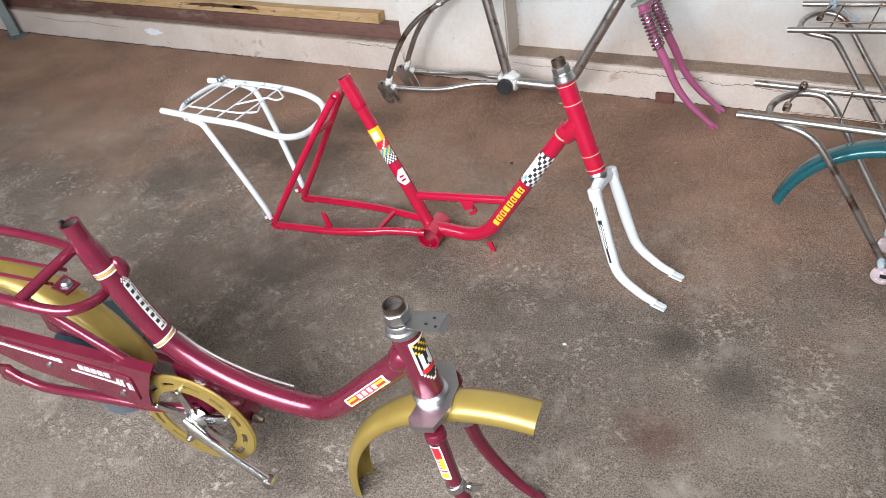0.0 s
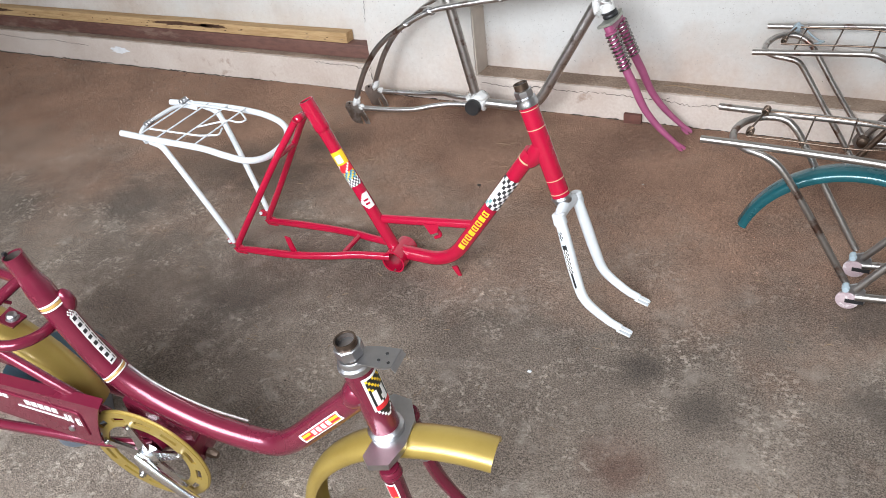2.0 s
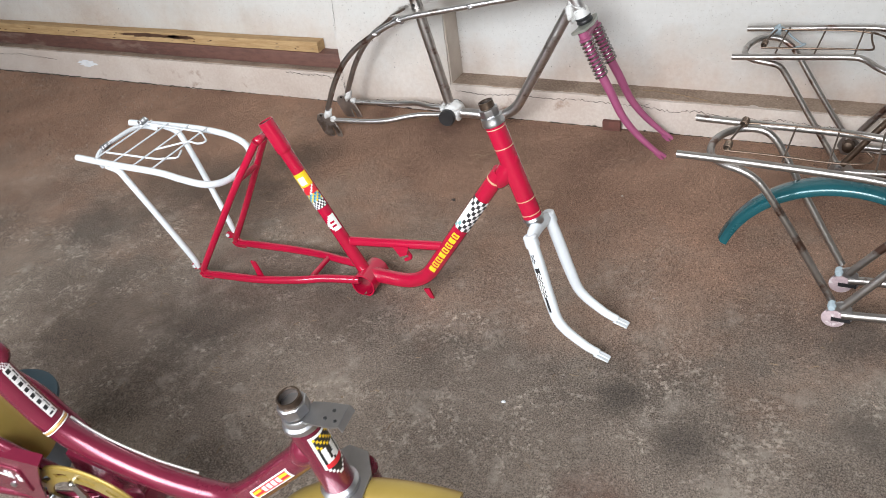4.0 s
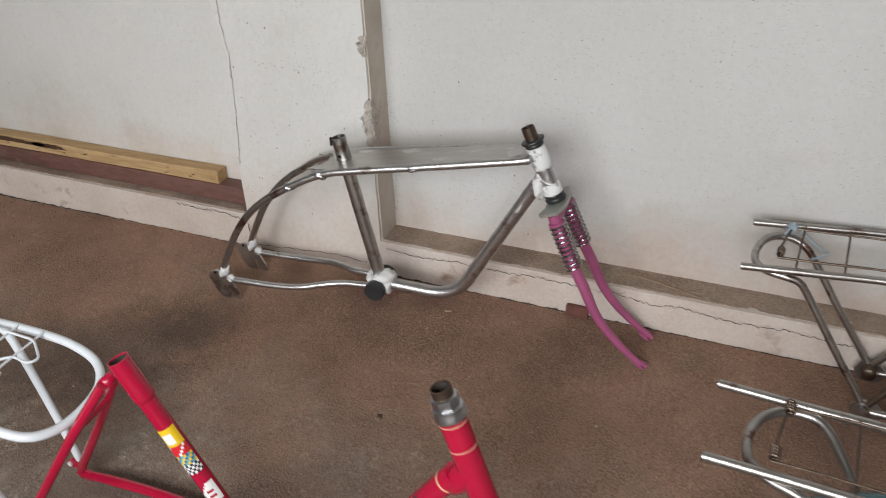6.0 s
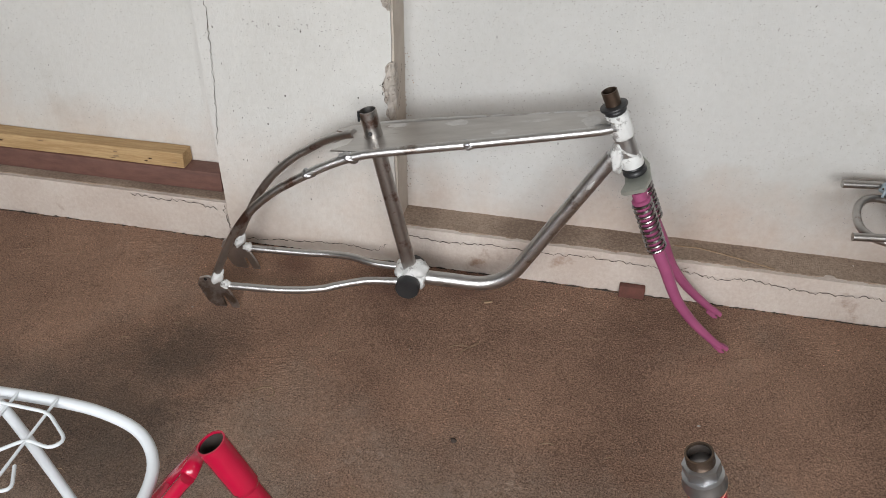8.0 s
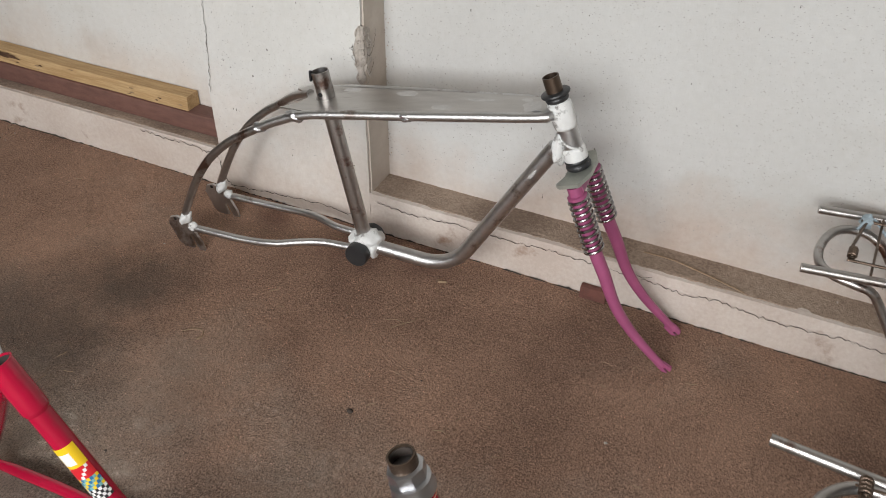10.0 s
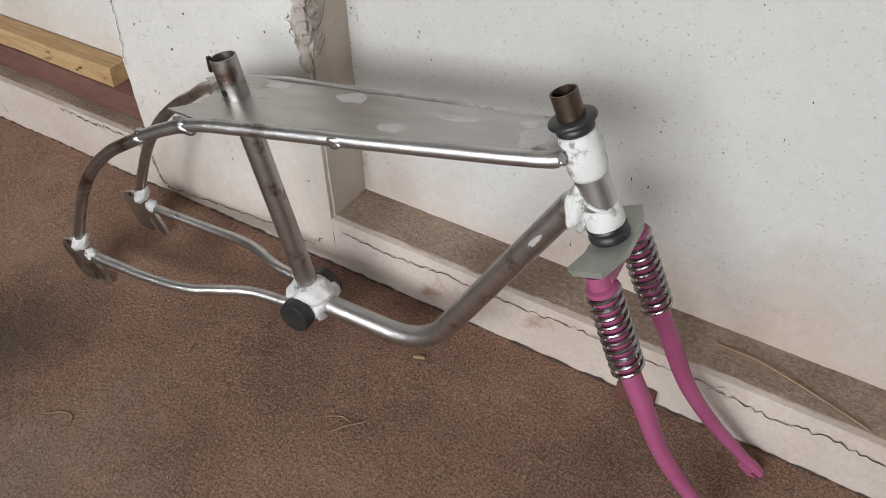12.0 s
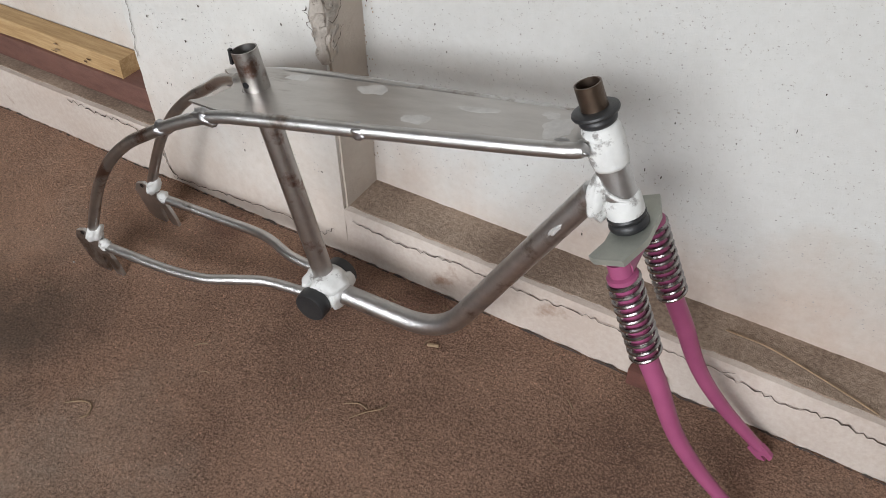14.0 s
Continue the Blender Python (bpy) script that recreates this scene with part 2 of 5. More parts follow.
D_TEAL = mat("decal_teal", (0.20, 0.42, 0.40), (0.15, 0.35, 0.34), 0.35, 0, 30, 150, 0.0)
D_LINE = mat("decal_pale_line", (0.62, 0.36, 0.24), (0.5, 0.25, 0.16), 0.4, 0, 60, 200, 0.0)
D_GOLD = mat("decal_gold_line", (0.55, 0.33, 0.10), (0.45, 0.26, 0.08), 0.35, 0.2, 30, 150, 0.0)


# ---- mesh tools ----
def smooth(pts, n=6):
    """A round curve through the points; a point may carry a radius as its fourth value."""
    p = [np.array(q, float) for q in pts]
    p = [2 * p[0] - p[1], *p, 2 * p[-1] - p[-2]]
    out = []
    for i in range(1, len(p) - 2):
        for k in range(n):
            t = k / n
            out.append(0.5 * (2 * p[i] + (p[i + 1] - p[i - 1]) * t + (2 * p[i - 1] - 5 * p[i] + 4 * p[i + 1] - p[i + 2]) * t * t + (3 * p[i] - p[i - 1] - 3 * p[i + 1] + p[i + 2]) * t ** 3))
    out.append(p[-2])
    return out


def rounded(pts, bend=0.04, n=5):
    """A polyline whose corners are bent tubes of about that radius."""
    p = [Vector(q) for q in pts]
    out = [p[0]]
    for a, b, c in zip(p, p[1:], p[2:]):
        d1, d2 = (a - b), (c - b)
        k1, k2 = min(bend, d1.length * 0.49), min(bend, d2.length * 0.49)
        s, e = b + d1.normalized() * k1, b + d2.normalized() * k2
        for i in range(n + 1):
            t = i / n
            out.append(s * (1 - t) ** 2 + b * 2 * t * (1 - t) + e * t * t)
    return [tuple(v) for v in out + [p[-1]]]


def frames_along(pts):
    """Directions and two cross axes along a polyline, without twist."""
    p = [Vector(q[:3]) for q in pts]
    t = [((p[min(i + 1, len(p) - 1)] - p[max(i - 1, 0)])).normalized() for i in range(len(p))]
    ref = Vector((0, 1, 0)) if abs(t[0].y) < 0.9 else Vector((1, 0, 0))
    a = (ref - t[0] * ref.dot(t[0])).normalized()
    res = []
    for i in range(len(p)):
        if i:
            a = t[i - 1].rotation_difference(t[i]) @ a
            a = (a - t[i] * a.dot(t[i])).normalized()
        res.append((p[i], t[i], a, t[i].cross(a)))
    return res


def sweep(bm, pts, r=0.01, seg=12, flat=1.0, closed=False, hollow=0.0):
    """A tube along the points. hollow: the wall's thickness, where the ends are open."""
    fr = frames_along(pts)
    rings = []
    for q, (p, t, a, b) in zip(pts, fr):
        rad = q[3] if len(q) > 3 else r
        rings.append([bm.verts.new(p + (a * math.cos(k * math.tau / seg) * flat + b * math.sin(k * math.tau / seg)) * rad) for k in range(seg)])
    if hollow:
        for q, (p, t, a, b) in list(zip(pts, fr))[::-1]:
            rad = (q[3] if len(q) > 3 else r) - hollow
            rings.append([bm.verts.new(p + (a * math.cos(k * math.tau / seg) * flat + b * math.sin(k * math.tau / seg)) * rad) for k in range(seg)])
        closed = True
    pairs = list(zip(rings, rings[1:])) + ([(rings[-1], rings[0])] if closed else [])
    for r1, r2 in pairs:
        for k in range(seg):
            bm.faces.new((r1[k], r1[(k + 1) % seg], r2[(k + 1) % seg], r2[k]))
    if not closed:
        bm.faces.new(rings[0][::-1])
        bm.faces.new(rings[-1])
    return bm


def tube(pts, r=0.01, seg=12, flat=1.0, closed=False, hollow=0.0):
    return sweep(bmesh.new(), pts, r, seg, flat, closed, hollow)


def lathe(a, b, prof, seg=20, bm=None, turn=0.0):
    """A turned piece on the line from a to b; prof: pairs of share of the way and radius, round to a closed profile or between two caps."""
    bm = bm or bmesh.new()
    a, b = Vector(a), Vector(b)
    t = (b - a).normalized()
    ref = Vector((0, 1, 0)) if abs(t.y) < 0.9 else Vector((1, 0, 0))
    x = (ref - t * ref.dot(t)).normalized()
    y = t.cross(x)
    rings = [[bm.verts.new(a + (b - a) * s + (x * math.cos(turn + k * math.tau / seg) + y * math.sin(turn + k * math.tau / seg)) * r) for k in range(seg)] for s, r in prof]
    for r1, r2 in zip(rings, rings[1:]):
        for k in range(seg):
            bm.faces.new((r1[k], r1[(k + 1) % seg], r2[(k + 1) % seg], r2[k]))
    bm.faces.new(rings[0][::-1])
    bm.faces.new(rings[-1])
    return bm


def box(x0, x1, y0, y1, z0, z1, bevel=0.0, bm=None):
    bm = bm or bmesh.new()
    v = bmesh.ops.create_cube(bm, size=1, matrix=Matrix.Translation(((x0 + x1) / 2, (y0 + y1) / 2, (z0 + z1) / 2)) @ Matrix.Diagonal((x1 - x0, y1 - y0, z1 - z0, 1)))["verts"]
    if bevel:
        bmesh.ops.bevel(bm, geom=list({e for q in v for e in q.link_edges}), offset=bevel, segments=2, affect="EDGES", profile=0.6)
    return bm


def plate(outline, n, thick):
    """A flat plate of that outline (points in space), thick along n."""
    bm = bmesh.new()
    n = Vector(n).normalized() * thick
    f = bm.faces.new([bm.verts.new(Vector(p) - n / 2) for p in outline])
    g = bmesh.ops.extrude_face_region(bm, geom=[f])["geom"]
    bmesh.ops.translate(bm, verts=[e for e in g if isinstance(e, bmesh.types.BMVert)], vec=n)
    return bm


def band_plate(centre, ax, ay, rads, count, keep, thick):
    """A turned flat ring in the plane of ax, ay made of sectors, those kept."""
    bm = bmesh.new()
    c, ax, ay = Vector(centre), Vector(ax), Vector(ay)
    nz = ax.cross(ay) * thick / 2
    grid = {}

    def vert(i, k, s):
        key = (i, k % count, s)
        if key not in grid:
            a = math.tau * k / count
            grid[key] = bm.verts.new(c + (ax * math.cos(a) + ay * math.sin(a)) * rads[i] + nz * s)
        return grid[key]

    solid = lambda i, k: 0 <= i < len(rads) - 1 and keep(i, k % count)
    for i in range(len(rads) - 1):
        for k in range(count):
            if not solid(i, k):
                continue
            bm.faces.new([vert(i, k, 1), vert(i + 1, k, 1), vert(i + 1, k + 1, 1), vert(i, k + 1, 1)])
            bm.faces.new([vert(i, k, -1), vert(i, k + 1, -1), vert(i + 1, k + 1, -1), vert(i + 1, k, -1)])
            for there, p, q in ((solid(i - 1, k), (i, k), (i, k + 1)), (solid(i + 1, k), (i + 1, k + 1), (i + 1, k)), (solid(i, k - 1), (i + 1, k), (i, k)), (solid(i, k + 1), (i, k + 1), (i + 1, k + 1))):
                if not there:
                    bm.faces.new([vert(*p, 1), vert(*q, 1), vert(*q, -1), vert(*p, -1)])
    return bm


def fender(centre, r, a0, a1, half, lip, yc, n=40, thick=0.0015):
    """A curved mudguard: an arc in the x-z plane about (x, z) with a domed cross-section and turned-down sides."""
    bm = bmesh.new()
    prof = [(-half, -lip), (-half, -lip * 0.45), (-half * 0.86, -lip * 0.12), (-half * 0.5, 0.002), (0, 0.004), (half * 0.5, 0.002), (half * 0.86, -lip * 0.12), (half, -lip * 0.45), (half, -lip)]
    prof = prof + [(w * 0.96, h - thick) for w, h in prof[::-1]]
    rings = []
    for i in range(n + 1):
        a = radians(a0 + (a1 - a0) * i / n)
        rings.append([bm.verts.new((centre[0] + math.cos(a) * (r + h), yc + w, centre[1] + math.sin(a) * (r + h))) for w, h in prof])
    m = len(prof)
    for r1, r2 in zip(rings, rings[1:]):
        for k in range(m):
            bm.faces.new((r1[k], r1[(k + 1) % m], r2[(k + 1) % m], r2[k]))
    for ring in (rings[0][::-1], rings[-1]):
        for k in range(m // 2 - 1):
            bm.faces.new((ring[k], ring[k + 1], ring[m - 2 - k], ring[m - 1 - k]))
    return bm


ROUND = {"filler", "knot", "scuff", "head_lug", "head_joint", "clamp_ear", "pebble"}     # soft lumps without edges


def finish(name, bm, material, parent=None, angle=35.0):
    angle = 180.0 if name in ROUND else angle
    bmesh.ops.recalc_face_normals(bm, faces=bm.faces[:])
    me = bpy.data.meshes.new(name)
    bm.to_mesh(me)
    bm.free()
    for m in material if isinstance(material, (list, tuple)) else [material]:
        me.materials.append(m)
    me.polygons.foreach_set("use_smooth", [True] * len(me.polygons))
    me.set_sharp_from_angle(angle=radians(angle))
    ob = new(name, me)
    if parent:
        ob.parent = parent
    return ob


def part(name, bm, material, parent, label=""):
    return tagged(finish(name, bm, material, parent), label)


def thing(name, m, label, category, group=""):
    e = new(name)
    e.empty_display_size = 0.05
    e.matrix_world = m
    return tagged(e, label, category, group)


def decal(name, line, r, a0, a1, rows, cols, pick, mats, parent, label="", facing=(0, -1, 0)):
    """A thin film on a tube: cells of colour along the line (rows) and round it (cols), from angle a0 to a1 about the side that faces."""
    bm = bmesh.new()
    p = [Vector(q[:3]) for q in line]
    cum = [0.0]
    for a, b in zip(p, p[1:]):
        cum.append(cum[-1] + (b - a).length)

    def at(s):
        d = s * cum[-1]
        i = max(0, min(len(p) - 2, int(np.searchsorted(cum, d)) - 1))
        q = p[i].lerp(p[i + 1], (d - cum[i]) / (cum[i + 1] - cum[i]))
        t = (p[min(i + 2, len(p) - 1)] - p[max(i - 1, 0)]).normalized() if len(p) > 2 else (p[1] - p[0]).normalized()
        f = Vector(facing)
        x = (f - t * f.dot(t)).normalized()
        return q, x, t.cross(x)

    grid = []
    for i in range(rows + 1):
        q, x, y = at(i / rows)
        rad = r(i / rows) if callable(r) else r
        grid.append([bm.verts.new(q + (x * math.cos(radians(a0 + (a1 - a0) * j / cols)) + y * math.sin(radians(a0 + (a1 - a0) * j / cols))) * (rad + 0.0006)) for j in range(cols + 1)])
    for i in range(rows):
        for j in range(cols):
            k = pick(i, j)
            if k is not None:
                bm.faces.new((grid[i][j], grid[i][j + 1], grid[i + 1][j + 1], grid[i + 1][j])).material_index = k
    return part(name, bm, mats, parent, label)


def blob(centre, size, seed=0, rough=0.25, axis=None, level=3):
    """A lump of filler or weld."""
    bm = bmesh.new()
    bmesh.ops.create_icosphere(bm, subdivisions=level, radius=1)
    for v in bm.verts:
        k = 1 + rough * noise.noise(v.co * 1.7 + Vector((seed * 3.1, seed, 0)))
        v.co = Vector((v.co.x * size[0], v.co.y * size[1], v.co.z * size[2])) * k
    if axis:
        bmesh.ops.transform(bm, matrix=Vector(axis).to_track_quat("Z", "Y").to_matrix().to_4x4(), verts=bm.verts)
    bmesh.ops.translate(bm, verts=bm.verts, vec=Vector(centre))
    return bm


def jagged(points, width, n, out, seed=0, shake=1.6):
    """A thin uneven strip along the points, proud of a face by a hair; out: the face's outward direction."""
    bm = bmesh.new()
    rnd = random.Random(seed)
    p = [Vector(q) for q in points]
    o = Vector(out).normalized()
    cum = [0.0]
    for a, b in zip(p, p[1:]):
        cum.append(cum[-1] + (b - a).length)
    rows = []
    for i in range(n + 1):
        d = cum[-1] * i / n
        k = max(0, min(len(p) - 2, int(np.searchsorted(cum, d)) - 1))
        t = (p[k + 1] - p[k]).normalized()
        s = o.cross(t)
        q = p[k].lerp(p[k + 1], (d - cum[k]) / (cum[k + 1] - cum[k])) + s * rnd.uniform(-1, 1) * width * shake
        w = width * rnd.uniform(0.25, 1.0) * (0.3 if i in (0, n) else 1)
        rows.append((bm.verts.new(q - s * w / 2 + o * 0.0012), bm.verts.new(q + s * w / 2 + o * 0.0012)))
    for (a, b), (c, d) in zip(rows, rows[1:]):
        bm.faces.new((a, b, d, c))
    return bm


def stain(cx, cz, w, h, y, seed, n=22, plane="y"):
    """A ragged flat fleck on a wall (plane y) or on a level face (plane z)."""
    bm = bmesh.new()
    rnd = random.Random(seed)
    ring = []
    for k in range(n):
        a = math.tau * k / n
        f = rnd.uniform(0.55, 1.0)
        u, v = cx + math.cos(a) * w * f, cz + math.sin(a) * h * f
        ring.append(bm.verts.new((u, y, v) if plane == "y" else (u, v, y)))
    bm.faces.new(ring)
    return bm


# ---- structure ----
RECESS, LEDGE = 0.086, 0.101         # depth of the wall behind the plinth, height of the plinth
PIL0, PIL1 = -0.388, 0.005           # the pilaster


def slab(name, x0, x1, y0, y1, z0, z1, material, label="", bevel=0.0, cut=0.0, amount=0.0, seed=0):
    """A block of the building; cut: the spacing at which its faces are divided and made uneven."""
    bm = bmesh.new()
    if cut:
        nx, ny, nz = (max(1, round((b - a) / cut)) for a, b in ((x0, x1), (y0, y1), (z0, z1)))
        seen = {}

        def v(i, j, k):
            if (i, j, k) not in seen:
                p = Vector((x0 + (x1 - x0) * i / nx, y0 + (y1 - y0) * j / ny, z0 + (z1 - z0) * k / nz))
                edge = 1.6 if j == 0 and k == nz else 1.0
                d = noise.noise(p * 14 + Vector((seed, 0, 0))) * 0.6 + noise.noise(p * 45) * 0.4
                if j == 0:
                    p.y += abs(d) * amount * edge
                if k == nz:
                    p.z -= abs(d) * amount * edge
                if i == nx and nx > 1:
                    p.x -= abs(d) * amount
                seen[(i, j, k)] = bm.verts.new(p)
            return seen[(i, j, k)]

        for i in range(nx):
            for k in range(nz):
                bm.faces.new((v(i, 0, k), v(i + 1, 0, k), v(i + 1, 0, k + 1), v(i, 0, k + 1)))
            for j in range(ny):
                bm.faces.new((v(i, j, nz), v(i + 1, j, nz), v(i + 1, j + 1, nz), v(i, j + 1, nz)))
        for j in range(ny):
            for k in range(nz):
                bm.faces.new((v(nx, j, k), v(nx, j + 1, k), v(nx, j + 1, k + 1), v(nx, j, k + 1)))
                bm.faces.new((v(0, j, k), v(0, j, k + 1), v(0, j + 1, k + 1), v(0, j + 1, k)))
    else:
        box(x0, x1, y0, y1, z0, z1, bevel, bm)
    ob = finish(name, bm, material, None, 50)
    return tagged(ob, label, kind="structure")


slab("floor", -5.0, 4.5, -30.0, 0.4, -0.15, 0.0, FLOOR, "brown worn concrete floor with stains and dust")
wall_left = slab("wall_north_left_bay", -5.0, PIL0 - 0.0, RECESS, 0.36, 0.0, 3.0, WALL, "limewashed plaster wall, off-white, set behind a plinth")
wall_right = slab("wall_north_right_bay", PIL1, 4.5, RECESS, 0.36, 0.0, 3.0, WALL_GREY, "limewashed plaster wall, off-white, flecked and stained")
pilaster = slab("pilaster", PIL0, PIL1, 0.0, 0.36, 0.0, 3.0, WALL, "off-white plastered pilaster with a worn corner", 0, 0.02, 0.006, 3)
slab("pilaster_return", PIL1 - 0.002, PIL1 + 0.003, 0.007, RECESS, LEDGE, 3.0, RENDERED, "bare brown cement side of the pilaster", 0, 0.012, 0.002, 9)
plinth_l = slab("plinth_left", -5.0, PIL0, 0.0, RECESS, 0.0, LEDGE + 0.004, PLINTH, "chipped dirty white plinth along the wall", 0, 0.02, 0.007, 1)
plinth_r = slab("plinth_right", PIL1, 4.5, 0.0, RECESS, 0.0, LEDGE, PLINTH, "chipped dirty white plinth along the wall", 0, 0.02, 0.008, 5)
slab("ledge_dust_right", PIL1 + 0.002, 4.4, 0.011, RECESS, LEDGE - 0.012, LEDGE + 0.001, DUST, "brown dust on the ledge", 0, 0.012, 0.003, 8)
slab("ledge_dust_left", -4.9, PIL0 - 0.002, 0.011, RECESS, LEDGE - 0.008, LEDGE + 0.005, DUST, "brown dust on the ledge", 0, 0.012, 0.003, 6)
# Unseen shell added round the room to limit and bounce the light.
slab("unseen_wall_west", -5.3, -5.0, -3.0, 0.4, 0.0, 3.0, UNSEEN_WALL)
# Pale, so that it bounces light onto the pilaster's side.
slab("unseen_wall_east", 4.5, 4.8, -3.0, 0.4, 0.0, 3.0, WALL_GREY)
slab("unseen_pier_west", -5.3, -1.4, -3.3, -3.0, 0.0, 3.0, UNSEEN_WALL)
slab("unseen_pier_east", 3.0, 4.8, -3.3, -3.0, 0.0, 3.0, UNSEEN_WALL)
slab("unseen_lintel", -1.4, 3.0, -3.3, -3.0, 2.4, 3.0, UNSEEN_WALL)
slab("unseen_ceiling", -5.3, 4.8, -3.3, 0.4, 3.0, 3.15, UNSEEN_CEILING)



LAP = -0.75      # where the two skins of the floor meet


def rough_floor(name, x0, x1, y0, y1, step, seed, label):
    """The trowelled sandy skin of the floor as a real relief of grains."""
    rs = np.random.RandomState(seed)
    nx, ny = int((x1 - x0) / step) + 1, int((y1 - y0) / step) + 1

    def field(cell):
        gx, gy = int(nx / cell) + 3, int(ny / cell) + 3
        g = rs.rand(gy, gx)
        u, v = np.arange(nx) / cell, np.arange(ny) / cell
        i, j = u.astype(int), v.astype(int)
        fu, fv = (u - i)[None, :], (v - j)[:, None]
        a, b = g[j][:, i], g[j][:, i + 1]
        c, d = g[j + 1][:, i], g[j + 1][:, i + 1]
        return (a * (1 - fu) + b * fu) * (1 - fv) + (c * (1 - fu) + d * fu) * fv

    worn = np.clip(field(0.11 / step) * 1.6 - 0.2, 0.25, 1.2)
    g1, g2 = 0.0042 / step, 0.0085 / step
    grains = np.clip(field(max(1.2, g1)) - 0.45, 0, 1) * 0.0022 + np.clip(field(max(1.9, g2)) - 0.45, 0, 1) * 0.0020 + field(1.0) * 0.0005
    pits = np.clip(field(max(1.5, 0.006 / step)) - 0.86, 0, 1) * 0.012
    h = 0.0012 + grains * worn - pits + field(0.013 / step) * 0.0013 + field(0.03 / step) * 0.0016 + field(0.07 / step) * 0.0012
    edge = np.minimum(np.minimum(np.arange(nx), np.arange(nx)[::-1])[None, :], np.minimum(np.arange(ny), np.arange(ny)[::-1])[:, None])
    X, Y = np.meshgrid(x0 + np.arange(nx) * step, y0 + np.arange(ny) * step)
    lap = np.clip((Y - LAP) / 0.05 * (1 if y1 > LAP + 0.1 else -1) * 0.5 + 0.5, 0, 1)
    h = np.where((edge == 0) & (np.abs(Y - LAP) > 0.06), 0.0003, h - 0.0011 * (1 - lap))
    co = np.stack([X, Y, h], -1).reshape(-1, 3)
    k = (np.arange(ny - 1)[:, None] * nx + np.arange(nx - 1)[None, :]).reshape(-1)
    quads = np.stack([k, k + 1, k + nx + 1, k + nx], -1)
    me = bpy.data.meshes.new(name)
    me.vertices.add(len(co))
    me.vertices.foreach_set("co", co.astype(np.float32).reshape(-1))
    me.loops.add(quads.size)
    me.loops.foreach_set("vertex_index", quads.astype(np.int32).reshape(-1))
    me.polygons.add(len(quads))
    me.polygons.foreach_set("loop_start", np.arange(0, quads.size, 4, dtype=np.int32))
    me.update(calc_edges=True)
    me.polygons.foreach_set("use_smooth", np.ones(len(quads), dtype=bool))
    me.materials.append(FLOOR)
    return tagged(new(name, me), label, kind="structure")


rough_floor("floor_skin_near_wall", -1.0, 1.4, -0.80, 0.006, 0.0024, 4, "gritty brown concrete floor skin by the wall")
rough_floor("floor_skin_open", -2.2, 1.9, -2.3, -0.70, 0.0042, 5, "gritty brown concrete floor skin")

# cracks, flecks and broken plaster, each a part of its wall
for k, (pts, w, par, out) in enumerate([
    ([(0.02, 0, 0.082), (0.10, 0, 0.074), (0.2, 0, 0.083), (0.3, 0, 0.078), (0.42, 0, 0.086), (0.55, 0, 0.080), (0.62, 0, 0.088)], 0.0022, plinth_r, (0, -1, 0)),
    ([(0.60, 0, 0.080), (0.68, 0, 0.072), (0.75, 0, 0.078), (0.86, 0, 0.066), (0.97, 0, 0.074), (1.1, 0, 0.066)], 0.0026, plinth_r, (0, -1, 0)),
    ([(-0.38, 0, 0.012), (-0.30, 0, 0.020), (-0.2, 0, 0.028), (-0.1, 0, 0.035), (-0.04, 0, 0.03), (-0.02, 0, 0.052)], 0.0022, pilaster, (0, -1, 0)),
    ([(-0.39, 0, 0.10), (-0.394, 0, 0.07), (-0.385, 0, 0.03), (-0.36, 0, 0.008)], 0.003, pilaster, (0, -1, 0)),
    ([(-0.384, 0, 0.25), (-0.372, 0, 0.33), (-0.366, 0, 0.415), (-0.358, 0, 0.545), (-0.368, 0, 0.62), (-0.372, 0, 0.9)], 0.0017, pilaster, (0, -1, 0)),
    ([(-0.012, -0.006, 0.440), (-0.016, -0.006, 0.428), (-0.008, -0.006, 0.420), (-0.013, -0.006, 0.408), (-0.002, -0.006, 0.402)], 0.0022, pilaster, (0, -1, 0)),
    ([(0.012, 0.004, 0.418), (0.012, 0.016, 0.414), (0.012, 0.028, 0.422), (0.012, 0.038, 0.440), (0.012, 0.040, 0.462)], 0.0018, pilaster, (1, 0, 0)),
    ([(0.012, 0.006, 0.372), (0.012, 0.016, 0.384), (0.012, 0.026, 0.390), (0.012, 0.034, 0.402)], 0.0018, pilaster, (1, 0, 0)),
    ([(-2.3, 0, 0.085), (-2.1, 0, 0.075), (-1.95, 0, 0.082), (-1.75, 0, 0.07)], 0.002, plinth_l, (0, -1, 0)),
    ([(-0.62, 0, 0.10), (-0.55, 0, 0.094), (-0.47, 0, 0.098), (-0.41, 0, 0.085)], 0.003, plinth_l, (0, -1, 0)),
]):
    run = sum(math.dist(a, b) for a, b in zip(pts, pts[1:]))
    part("crack", jagged(pts, w, int(run * 150) + 6, out, k), CRACK, par)
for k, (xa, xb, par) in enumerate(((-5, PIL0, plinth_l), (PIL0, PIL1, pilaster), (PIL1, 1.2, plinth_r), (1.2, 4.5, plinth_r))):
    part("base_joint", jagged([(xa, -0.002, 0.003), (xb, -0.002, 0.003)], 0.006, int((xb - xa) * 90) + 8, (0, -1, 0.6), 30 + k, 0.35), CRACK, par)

rnd = random.Random(7)
for k in range(46):
    x, z = rnd.uniform(-0.38, -0.02), rnd.uniform(0.12, 1.0)
    part("fleck", stain(x, z, rnd.uniform(0.0007, 0.0022), rnd.uniform(0.001, 0.0035), -0.0008, k, 9), CRACK, pilaster)
